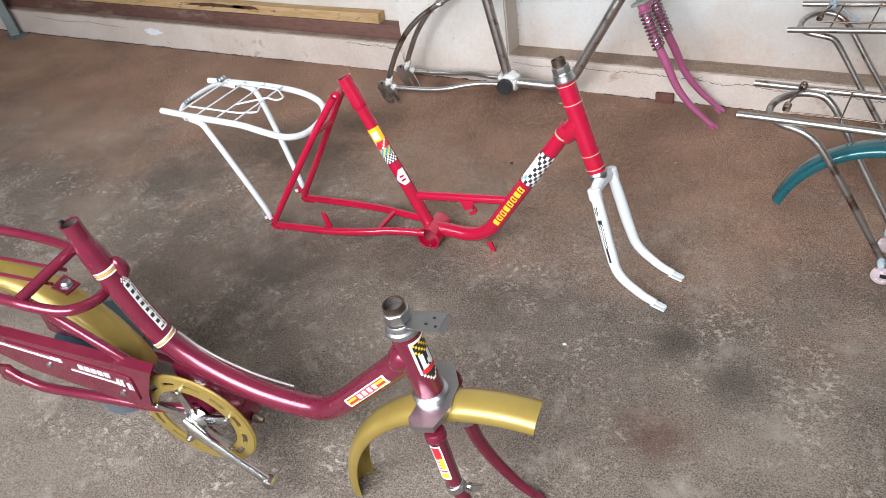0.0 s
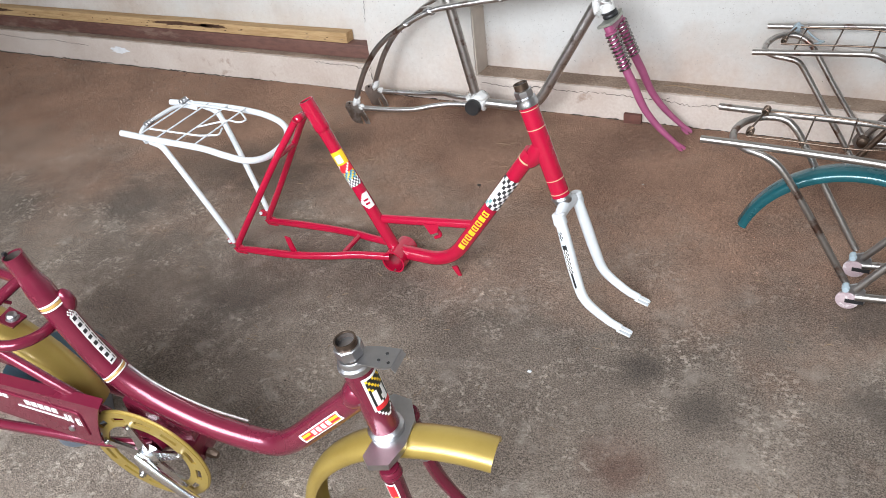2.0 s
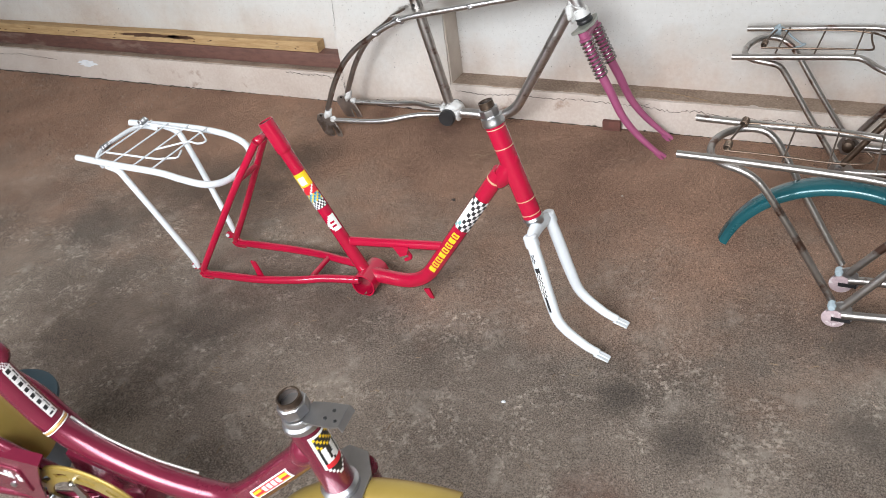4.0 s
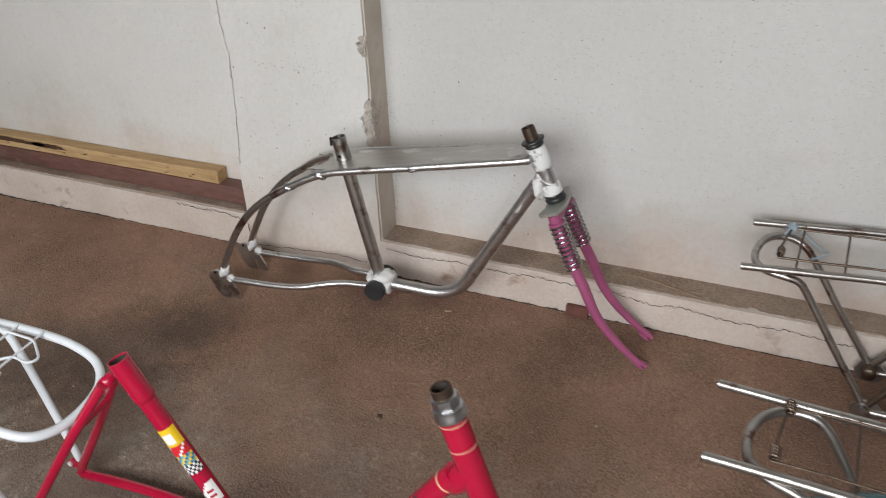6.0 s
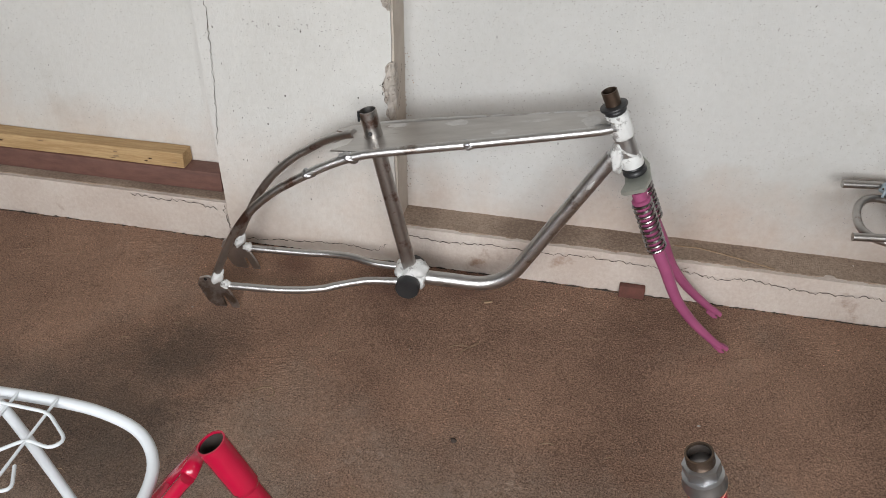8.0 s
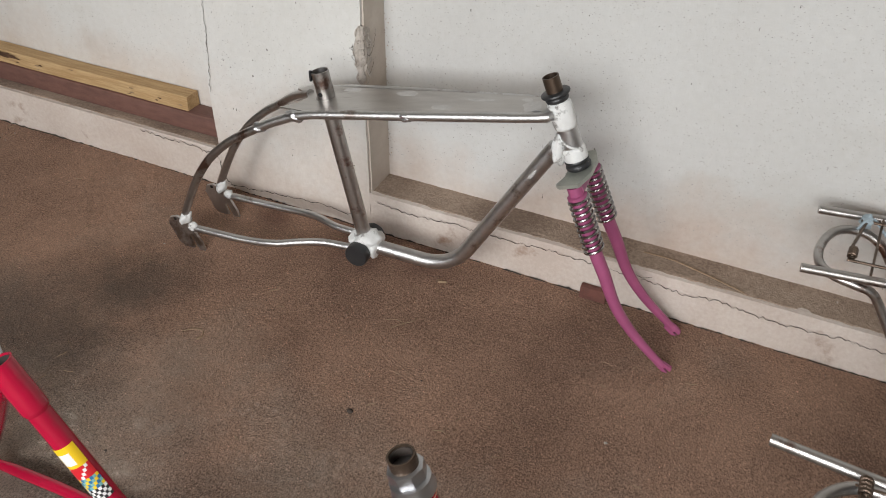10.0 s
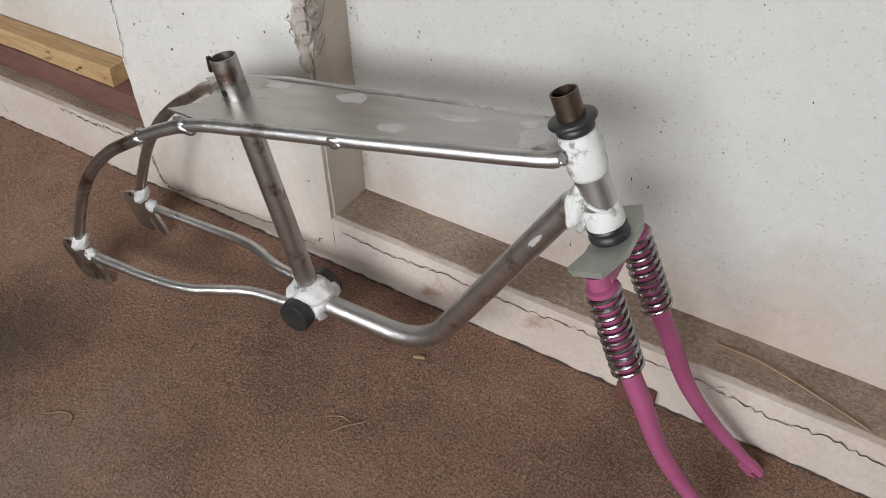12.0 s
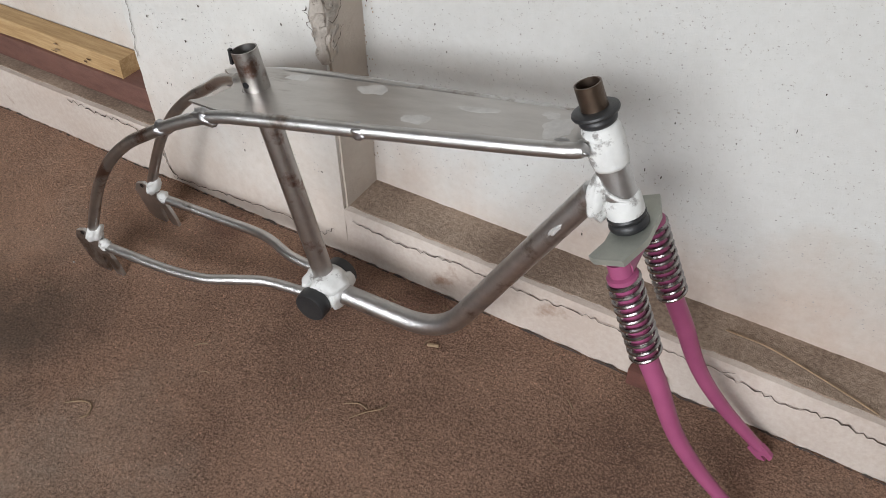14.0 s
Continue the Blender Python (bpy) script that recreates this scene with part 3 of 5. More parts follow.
for k in range(240):
    x, z = rnd.uniform(0.02, 1.7), rnd.uniform(0.14, 1.1)
    tall = rnd.uniform(0.001, 0.003) if rnd.random() < 0.85 else rnd.uniform(0.003, 0.007)
    part("fleck", stain(x, z, rnd.uniform(0.0004, 0.0014), tall * 0.7, RECESS - 0.001, 100 + k, 9), CRACK if k % 3 else SMUDGE, wall_right)
for k in range(70):
    x, z = rnd.uniform(-2.2, -0.42), rnd.uniform(0.25, 1.0)
    tall = rnd.uniform(0.001, 0.003) if rnd.random() < 0.8 else rnd.uniform(0.004, 0.009)
    part("fleck", stain(x, z, rnd.uniform(0.0004, 0.0014), tall * 0.7, RECESS - 0.001, 400 + k, 9), CRACK if k % 3 else SMUDGE, wall_left)
for k in range(26):
    part("scuff", stain(-0.285 + 0.012 * k * rnd.uniform(0.7, 1.1) * 0.75, 0.530 + rnd.uniform(-0.006, 0.006), rnd.uniform(0.0008, 0.003), rnd.uniform(0.0006, 0.002), -0.0009, 600 + k, 8), SMUDGE, pilaster)


def pores(count, x0, x1, z0, z1, y, seed):
    """Fine pores and grit in the limewash, little uneven four-cornered pits."""
    rp = random.Random(seed)
    bm = bmesh.new()
    for k in range(count):
        if k % 9 == 0:
            cx, cz = rp.uniform(x0, x1), rp.uniform(z0, z1)
        near = 0.02 if k % 3 else 0.09
        x, z = min(x1, max(x0, rp.gauss(cx, near))), min(z1, max(z0, rp.gauss(cz, near)))
        s, a = rp.uniform(0.0004, 0.0013), rp.uniform(0, 3)
        bm.faces.new([bm.verts.new((x + s * rp.uniform(0.6, 1.5) * math.cos(a - q * 1.571), y, z + s * rp.uniform(0.6, 1.2) * math.sin(a - q * 1.571))) for q in range(4)])
    return bm


for count, x0, x1, y, par in ((5200, PIL1 + 0.02, 1.8, RECESS - 0.0011, wall_right), (1500, -2.2, PIL0 - 0.01, RECESS - 0.0011, wall_left), (700, PIL0 + 0.01, PIL1 - 0.04, -0.0011, pilaster)):
    part("pores", pores(count, x0, x1, 0.16, 1.15, y, int(count)), SMUDGE, par, "fine grey pores in the limewash")


def chipped_corner(zc, half, on_front, on_return, seed):
    """Broken plaster wrapped round the pilaster's corner: crumbled bare render with deep crevices."""
    bm = bmesh.new()
    cols, rows = 26, 46
    g = []
    for i in range(rows + 1):
        s = i / rows * 2 - 1
        swell = math.sqrt(max(0.0, 1 - s * s)) * (0.8 + 0.6 * noise.noise(Vector((seed, s * 3, 0))))
        row = []
        for j in range(cols + 1):
            q = j / cols * (on_front + on_return) - on_front
            z = zc + s * half
            proud = 0.0042 + noise.noise(Vector((q * 70, z * 60, seed))) * 0.0030 + noise.noise(Vector((q * 320, z * 320, seed))) * 0.0012
            rift = abs(noise.noise(Vector((q * 48 + 3.0, z * 42, seed + 4.0))))
            proud -= 0.0050 * max(0.0, 1 - rift / 0.11)
            proud = max(0.0008, proud) if 0 < j < cols and 0 < i < rows else -0.002
            w = max(swell, 0.02)
            if q < 0:
                row.append(bm.verts.new((PIL1 + q * w, -proud, z)))
            else:
                row.append(bm.verts.new((PIL1 + proud, q * w, z)))
        g.append(row)
    for i in range(rows):
        for j in range(cols):
            bm.faces.new((g[i][j], g[i][j + 1], g[i + 1][j + 1], g[i + 1][j]))
    bm.normal_update()
    return bm


part("broken_plaster", chipped_corner(0.415, 0.062, 0.024, 0.042, 2), BROKEN, pilaster, "crumbled grey plaster at the corner")
part("broken_plaster", chipped_corner(0.600, 0.024, 0.022, 0.006, 5), BROKEN, pilaster, "crumbled grey plaster at the corner")
for k in range(60):      # brown splashes up the inner corner
    z = 0.15 + 0.33 * rnd.random() ** 1.3
    part("fleck", stain(PIL1 + 0.004 + 0.020 * rnd.random() ** 2, z, rnd.uniform(0.0006, 0.0016), rnd.uniform(0.0008, 0.0024), RECESS - 0.0013, 800 + k, 8), CRACK if k % 4 == 0 else DUST, wall_right)

# timber on the left ledge
beam = tagged(finish("timber_beam", box(-3.2, PIL0 - 0.022, 0.036, RECESS - 0.003, LEDGE + 0.006, 0.156, 0.003), BEAM, None), "dark red painted timber beam lying on the plinth", "beam")


def sawn_plank(name, x0, x1, y0, y1, z0, z1, seed):
    bm = bmesh.new()
    n = 40
    rows = []
    for i in range(n + 1):
        x = x0 + (x1 - x0) * i / n
        dz = noise.noise(Vector((x * 3, seed, 0))) * 0.002
        dent = 0.006 * max(0.0, noise.noise(Vector((x * 6, seed + 5, 0))))
        rows.append([bm.verts.new(p) for p in ((x, y0 + dent, z0), (x, y0 + dent + 0.002, z1 + dz - 0.002), (x, y0 + 0.004 + dent, z1 + dz), (x, y1, z1 + dz), (x, y1, z0))])
    for a, b in zip(rows, rows[1:]):
        for k in range(5):
            bm.faces.new((a[k], a[(k + 1) % 5], b[(k + 1) % 5], b[k]))
    bm.faces.new(rows[0][::-1])
    bm.faces.new(rows[-1])
    return finish(name, bm, PLANK, None)


plank = tagged(sawn_plank("pine_plank", -3.1, -0.497, 0.041, RECESS - 0.004, 0.1565, 0.190, 3), "rough sawn yellow pine plank on the dark beam", "plank")
for k, (x, w) in enumerate(((-1.25, 0.20), (-1.10, 0.09), (-2.3, 0.1))):
    part("bark_edge", stain(x, 0.180, w, 0.009, 0.0395, 900 + k, 40), mat("dark_bark", (0.11, 0.055, 0.028), (0.06, 0.03, 0.016), 0.9, 0, 60, 200, 0.6) if k == 0 else bpy.data.materials["dark_bark"], plank, "dark bark left on the edge")
for k in range(34):
    part("knot", stain(rnd.uniform(-2.4, -0.51), rnd.uniform(0.160, 0.186), rnd.uniform(0.002, 0.012), rnd.uniform(0.0008, 0.0028), 0.0393, 940 + k, 10), bpy.data.materials["dark_bark"] if k % 3 else STRAW, plank, "dark knots and dents")
part("chalk_mark", stain(-1.58, 0.066, 0.062, 0.018, -0.0015, 77), CHALK, plinth_l, "splash of white paint")

# leg of a painted metal stand at the far end
stand = thing("metal_stand", pose(-2.44, 0.0, 0), "grey-green painted metal stand leg against the plinth", "stand")
part("leg", tube([(0.02, -0.045, 0.0), (-0.03, -0.04, 0.22), (-0.07, -0.035, 0.62)], 0.028, 4), GREYGREEN, stand)
part("foot", box(-0.02, 0.06, -0.075, -0.015, 0, 0.012, 0.002), GREYGREEN, stand)
part("crossbar", tube([(-0.05, -0.04, 0.35), (-0.9, -0.04, 0.35)], 0.016, 4), GREYGREEN, stand)

# small things on the floor
tagged(finish("brick_chip", box(0.488, 0.541, -0.016, -0.001, 0, 0.032, 0.003), mat("dark_red_clay", (0.16, 0.06, 0.045), (0.11, 0.045, 0.035), 0.85, 0, 40, 160, 0.5)), "dark red brick chip against the plinth", "brick")


def straw(pts, r, label):
    return tagged(finish("straw", tube(smooth(pts, 6), r, 6), STRAW), label, "straw", "straws")


straw([(0.588, 0.052, LEDGE + 0.003), (0.64, 0.048, LEDGE + 0.006), (0.69, 0.038, LEDGE + 0.005), (0.75, 0.022, LEDGE + 0.004), (0.785, 0.012, LEDGE + 0.003)], 0.0011, "long dry straw lying on the ledge")
straw([(-0.160, -0.440, 0.0055), (-0.142, -0.426, 0.0055), (-0.125, -0.424, 0.0055), (-0.117, -0.437, 0.0055), (-0.122, -0.447, 0.0055)], 0.0011, "short curled straw on the floor")
straw([(0.192, -0.262, 0.0055), (0.206, -0.243, 0.0055), (0.222, -0.228, 0.0065), (0.225, -0.215, 0.0055)], 0.0009, "thin bent straw on the floor")
straw([(0.172, -0.246, 0.0055), (0.190, -0.236, 0.0055), (0.206, -0.238, 0.0055)], 0.0008, "thin bent straw on the floor")
straw([(0.372, -0.452, 0.0055), (0.387, -0.446, 0.0055), (0.397, -0.449, 0.0055)], 0.0009, "short straw on the floor")
straw([(0.216, -0.099, 0.0055), (0.232, -0.094, 0.0065)], 0.0028, "short straw on the floor")
rnd = random.Random(21)


def pebble(x, y, s, seed, material):
    bm = blob((0, 0, 0), (s, s * 0.8, s * 0.55), seed, 0.5, None, 1)
    ob = finish("pebble", bm, material)
    ob.location = (x, y, 0.0022 + s * 0.4)
    return tagged(ob, "small pebble on the concrete floor", "pebble", "pebbles")


pebble(0.226, -0.474, 0.006, 1, CRACK)
pebble(0.629, -1.109, 0.005, 2, CHALK)
pebble(0.642, -0.350, 0.004, 3, BROKEN)
for k in range(70):
    pebble(rnd.uniform(-1.6, 1.5), rnd.uniform(-1.9, -0.03), rnd.choice((0.0016, 0.002, 0.003)), 10 + k, rnd.choice((CRACK, BROKEN, CRUMB, STRAW)))
def scatter(count, low, high):
    """Tiny three-sided chips strewn on the floor."""
    bm = bmesh.new()
    for k in range(count):
        x, y, s = rnd.uniform(-2.2, 1.9), -2.1 * rnd.random() ** 1.3 - 0.005, rnd.uniform(low, high)
        turn = rnd.uniform(0, 6)
        v = [bm.verts.new((x + s * math.cos(a + turn), y + s * math.sin(a + turn), 0.0)) for a in (0, 2.1, 4.2)]
        t = bm.verts.new((x + s * 0.2, y, 0.003 + s * 0.9))
        for i in range(3):
            bm.faces.new((v[i], v[(i + 1) % 3], t))
    return bm




def sand(count, x0, x1, y0, y1, low, high, seed):
    """Coarse sand grains that stand out of the worn concrete: low four-sided heaps."""
    rs = np.random.RandomState(seed)
    x, y, s, turn = rs.uniform(x0, x1, count), rs.uniform(y0, y1, count), rs.uniform(low, high, count), rs.uniform(0, 6.3, count)
    co = np.zeros((count, 5, 3))
    for k in range(4):
        r = s * rs.uniform(0.7, 1.25, count)
        co[:, k] = np.stack([x + r * np.cos(turn + k * 1.571), y + r * np.sin(turn + k * 1.571), np.full(count, 0.0009)], -1)
    co[:, 4] = np.stack([x + s * rs.uniform(-0.4, 0.4, count), y + s * rs.uniform(-0.4, 0.4, count), 0.0016 + s * rs.uniform(0.45, 1.1, count)], -1)
    k = np.arange(count)[:, None, None] * 5
    tris = (np.array([[0, 1, 4], [1, 2, 4], [2, 3, 4], [3, 0, 4]])[None] + k).reshape(-1, 3)
    me = bpy.data.meshes.new("sand_grains")
    me.vertices.add(count * 5)
    me.vertices.foreach_set("co", co.astype(np.float32).reshape(-1))
    me.loops.add(tris.size)
    me.loops.foreach_set("vertex_index", tris.astype(np.int32).reshape(-1))
    me.polygons.add(len(tris))
    me.polygons.foreach_set("loop_start", np.arange(0, tris.size, 3, dtype=np.int32))
    me.update(calc_edges=True)
    me.materials.append(GRAIN)
    return tagged(new("sand_grains", me), "coarse brown sand grains in the worn concrete", "sand", kind="stuff")


sand(120000, -1.0, 1.4, -0.8, -0.002, 0.0017, 0.0038, 3)
sand(110000, -2.0, 1.8, -2.2, -0.8, 0.0018, 0.0042, 6)
tagged(finish("grit", scatter(5200, 0.0010, 0.0026), DUST), "fine brown grit and dust on the floor", "grit", kind="stuff")
tagged(finish("plaster_crumbs", scatter(2600, 0.0009, 0.0022), CRUMB), "pale crumbs of plaster on the floor", "crumbs", kind="stuff")


def slivers(count, low, high):
    """Short dry slivers of straw and fibre lying about, thin three-sided prisms."""
    bm = bmesh.new()
    for k in range(count):
        x, y, s, a = rnd.uniform(-2.0, 1.7), -2.0 * rnd.random() ** 1.1 - 0.02, rnd.uniform(low, high), rnd.uniform(0, 3.14)
        dx, dy, r = math.cos(a) * s / 2, math.sin(a) * s / 2, rnd.uniform(0.0004, 0.0008)
        ends = []
        for q, lift in ((-1, 0.0), (0, 0.0012), (1, 0.0)):
            bend = rnd.uniform(-0.15, 0.15) * s if q == 0 else 0.0
            px, py = x + q * dx - bend * math.sin(a), y + q * dy + bend * math.cos(a)
            ends.append([bm.verts.new((px - r * math.sin(a) * u, py + r * math.cos(a) * u, 0.0042 + lift + w)) for u, w in ((-1, 0), (1, 0), (0, 0.0011))])
        for e, f in zip(ends, ends[1:]):
            for i in range(3):
                bm.faces.new((e[i], e[(i + 1) % 3], f[(i + 1) % 3], f[i]))
    return bm


tagged(finish("straw_bits", slivers(520, 0.005, 0.022), STRAW), "short dry bits of straw scattered on the floor", "straw", kind="stuff")
tagged(finish("dark_grit", scatter(3200, 0.0010, 0.0026), CRACK), "dark specks of grit on the floor", "grit", kind="stuff")


# ---- bare steel frame with a spring fork ----
def side(pts, s):
    """Mirrors a list of points (first value along, second away from the middle, third up) to the near (-1) or far (+1) side."""
    return [(p[0], p[1] * s, *p[2:]) for p in pts]


def line_up(a, b, k):
    return tuple(a[i] + (b[i] - a[i]) * k for i in range(3))


bare = thing("bare_bicycle_frame", pose(0.065, -0.132, -0.002, -0.7, -0.6, 3.5), "raw steel bicycle frame, white filler at welds, pink spring fork", "bicycle frame", "bicycle frames")
st_top, st_low = (-0.067, 0, 0.443), (0.003, 0, 0.095)
part("seat_tube", tube([line_up(st_top, st_low, k) for k in (0.13, 0.5, 1)], 0.0148, 18), DULL_STEEL, bare)
sleeve_a, sleeve_b = st_top, line_up(st_top, st_low, 0.16)
sleeve = part("seat_tube_top", tube([sleeve_a, sleeve_b], 0.0163, 24, hollow=0.0016), DULL_STEEL, bare, "open steel sleeve with a slot and a drilled hole")
part("hole", lathe((-0.0600, -0.0169, 0.404), (-0.0600, -0.0155, 0.404), [(0, 0.0042), (1, 0.0042)], 12), D_BLACK, sleeve)
part("slot", box(-0.0832, -0.0795, -0.0105, -0.0060, 0.424, 0.4435), D_BLACK, sleeve)
part("weld_ring", tube([(line_up(st_top, st_low, 0.155)[0] + 0.0175 * math.cos(a), 0.0175 * math.sin(a), 0.389 - 0.0025 * math.cos(a)) for a in np.linspace(0, math.tau, 25)[:-1]], 0.0024, 8, closed=True), DULL_STEEL, sleeve)

# the flat top: a folded sheet over two edge rails
pl_rear, pl_front = (-0.062, 0.387), (0.362, 0.452)
pl_up = Vector((-(pl_front[1] - pl_rear[1]), 0, pl_front[0] - pl_rear[0])).normalized()
on_plate = lambda u, v, h=0.0: (u + pl_up.x * h, v, pl_rear[1] + (u - pl_rear[0]) * (pl_front[1] - pl_rear[1]) / (pl_front[0] - pl_rear[0]) + pl_up.z * h)
outline = [(-0.128, -0.047), (-0.10, -0.030), (-0.092, -0.008), (-0.10, 0.012), (-0.135, 0.032), (-0.11, 0.047), (-0.03, 0.049), (0.15, 0.044), (0.34, 0.034), (0.365, 0.02), (0.368, -0.02), (0.34, -0.031), (0.15, -0.046), (-0.03, -0.058), (-0.075, -0.058)]
sheet = part("top_plate", plate([on_plate(u, v, 0.004) for u, v in outline], pl_up, 0.003), SHEET, bare, "brushed flat steel top plate with pale patches")
for k, (u, v, a, b) in enumerate(((0.095, 0.026, 0.026, 0.011), (0.175, -0.022, 0.022, 0.010), (0.235, 0.012, 0.030, 0.006), (0.33, -0.004, 0.020, 0.020), (-0.018, 0.034, 0.022, 0.008), (0.315, 0.018, 0.012, 0.008))):
    rr = random.Random(k)
    part("primer_patch", plate([on_plate(u + a * math.cos(q) * (0.85 + 0.3 * noise.noise(Vector((math.cos(q) * 1.6, math.sin(q) * 1.6, k * 3.3)))), v + b * math.sin(q) * (0.85 + 0.5 * noise.noise(Vector((math.cos(q) * 1.6, math.sin(q) * 1.6, k * 3.3)))), 0.0056) for q in np.linspace(0, math.tau, 41)[:-1]], pl_up, 0.0002), PATCH, sheet, "pale primer patch")
near_edge = [(-0.172, -0.0640, 0.338), (-0.128, -0.0625, 0.361), (-0.078, -0.0605, 0.381), (-0.022, -0.0585, 0.393), (0.15, -0.046, 0.418), (0.34, -0.030, 0.446), (0.362, -0.020, 0.450)]
far_edge = [(-0.150, 0.050, 0.352), (-0.11, 0.050, 0.371), (-0.02, 0.050, 0.393), (0.15, 0.044, 0.418), (0.34, 0.033, 0.446), (0.362, 0.020, 0.450)]
part("edge_rail", tube(smooth(near_edge, 5), 0.0085, 14), STEEL, bare)
part("edge_rail", tube(smooth(far_edge, 5), 0.0085, 14), STEEL, bare)
stay = [(-0.388, 0.066, 0.078), (-0.362, 0.066, 0.134), (-0.328, 0.066, 0.197), (-0.286, 0.066, 0.253), (-0.240, 0.066, 0.295), (-0.205, 0.065, 0.318), (-0.168, 0.064, 0.340)]
part("seat_stay", tube(smooth(side(stay, -1), 5), 0.0083, 14), DULL_STEEL, bare)
part("seat_stay", tube(smooth(side(stay[:-1], 1) + [(-0.165, 0.050, 0.348), (-0.125, 0.030, 0.372), (-0.098, 0.014, 0.386)], 5), 0.0083, 14), DULL_STEEL, bare)
chain = [(-0.375, 0.066, 0.062), (-0.340, 0.066, 0.063), (-0.245, 0.065, 0.064), (-0.175, 0.060, 0.070), (-0.130, 0.048, 0.077), (-0.080, 0.030, 0.079), (-0.015, 0.024, 0.080)]
part("chain_stay", tube(smooth(side(chain, -1), 5), 0.0078, 12), STEEL, bare)
part("chain_stay", tube(smooth(side(chain, 1), 5), 0.0078, 12), STEEL, bare)
for s in (-1, 1):
    d = [(-0.426, 0.062), (-0.420, 0.078), (-0.404, 0.084), (-0.380, 0.076), (-0.366, 0.058), (-0.350, 0.026), (-0.345, 0.006), (-0.351, 0.002), (-0.358, 0.005), (-0.372, 0.038), (-0.380, 0.038), (-0.372, 0.006), (-0.379, 0.002), (-0.387, 0.004), (-0.408, 0.018)]
    drop = part("dropout", plate([(u, s * 0.0665, z) for u, z in d], (0, 1, 0), 0.006), STEEL, bare, "grey forked steel dropout standing on the floor")
    part("bolt_hole", lathe((-0.407, s * 0.0665 - 0.0034, 0.077), (-0.407, s * 0.0665 + 0.0034, 0.077), [(0, 0.0038), (1, 0.0038)], 12), D_BLACK, drop)
    part("filler", blob((-0.381, s * 0.066, 0.084), (0.014, 0.0105, 0.020), 3 + s, 0.35, (0.5, 0, 1)), FILLER, bare, "white filler over the weld")
    part("filler", blob((-0.366, s * 0.066, 0.066), (0.012, 0.0095, 0.010), 8 + s, 0.35), FILLER, bare, "white filler over the weld")
shell = part("bottom_bracket", lathe((0.003, -0.034, 0.077), (0.003, 0.034, 0.077), [(0, 0.0225), (0.02, 0.0235), (0.98, 0.0235), (1, 0.0225)], 28), FILLER, bare, "bracket shell covered in white filler")
part("cap", lathe((0.003, -0.046, 0.077), (0.003, -0.026, 0.077), [(0, 0.0195), (0.01, 0.0222), (0.12, 0.0238), (0.9, 0.0242), (1, 0.023)], 30), BLACK, shell, "black plastic cap")
part("cap", lathe((0.003, 0.026, 0.077), (0.003, 0.044, 0.077), [(0, 0.023), (0.1, 0.0242), (0.9, 0.0238), (1, 0.0215)], 30), BLACK, shell, "black plastic cap")
for k, (c, sz) in enumerate((((0.014, -0.006, 0.100), (0.026, 0.024, 0.014)), ((0.026, 0.002, 0.082), (0.012, 0.026, 0.024)), ((-0.016, 0.0, 0.094), (0.013, 0.030, 0.012)))):
    part("filler", blob(c, sz, 20 + k, 0.4), FILLER, bare, "white filler over the welds")
down = rounded([(0.022, 0, 0.079), (0.189, 0, 0.071), (0.374, 0, 0.384)], 0.065, 10)
part("down_tube", tube(down, 0.0148, 18), STEEL, bare)
head_dir = lambda z: (0.416 - (z - 0.355) * 0.415, 0, z)
head = part("head_tube", tube([head_dir(0.464), head_dir(0.372)], 0.0178, 24), STEEL, bare)
part("filler", lathe(head_dir(0.468), head_dir(0.424), [(0, 0.0182), (0.1, 0.0200), (0.35, 0.0206), (0.6, 0.0210), (0.8, 0.0202), (0.92, 0.0192), (1, 0.0182)], 24), FILLER, bare, "thick white filler round the head tube")
part("filler", lathe(head_dir(0.392), head_dir(0.367), [(0, 0.0182), (0.2, 0.0205), (0.8, 0.0205), (1, 0.0190)], 24), FILLER, bare, "white filler ring")
part("filler", tube([(head_dir(0.400)[0] + 0.0195 * math.cos(a), 0.0195 * math.sin(a), 0.400 - 0.006 * math.cos(a) * 1.2) for a in np.linspace(0, math.tau, 25)[:-1]], 0.0024, 8, closed=True), FILLER, bare, "white filler ring")
for k, (c, sz) in enumerate((((0.381, -0.004, 0.386), (0.014, 0.017, 0.030)), ((0.350, -0.024, 0.447), (0.020, 0.008, 0.009)), ((0.372, 0.0, 0.452), (0.022, 0.023, 0.016)), ((-0.168, -0.064, 0.340), (0.012, 0.0098, 0.010)), ((-0.092, -0.061, 0.3765), (0.018, 0.0094, 0.010)), ((0.12, -0.048, 0.4130), (0.014, 0.009, 0.0092)))):
    part("filler", blob(c, sz, 40 + k, 0.45), FILLER if k in (0, 2) else ALLOY, bare, "white filler over the weld" if k in (0, 2) else "bright ground weld")
part("scuff", blob((0.340, -0.0125, 0.329), (0.004, 0.0035, 0.016), 61, 0.5, (0.55, 0, 0.83)), PATCH, bare, "scraped pale mark")

fork = part("fork", lathe(head_dir(0.372), head_dir(0.353), [(0, 0.0165), (0.08, 0.0200), (0.2, 0.0212), (0.35, 0.0205), (0.42, 0.0192), (0.5, 0.0208), (0.65, 0.0220), (0.8, 0.0215), (0.92, 0.0195), (1, 0.017)], 40), BLACK, bare, "pink fork with steel springs, black lower race")
part("steerer", tube([head_dir(0.508), head_dir(0.45)], 0.0138, 22, hollow=0.0018), BRONZE, fork, "brown greasy steerer tube")
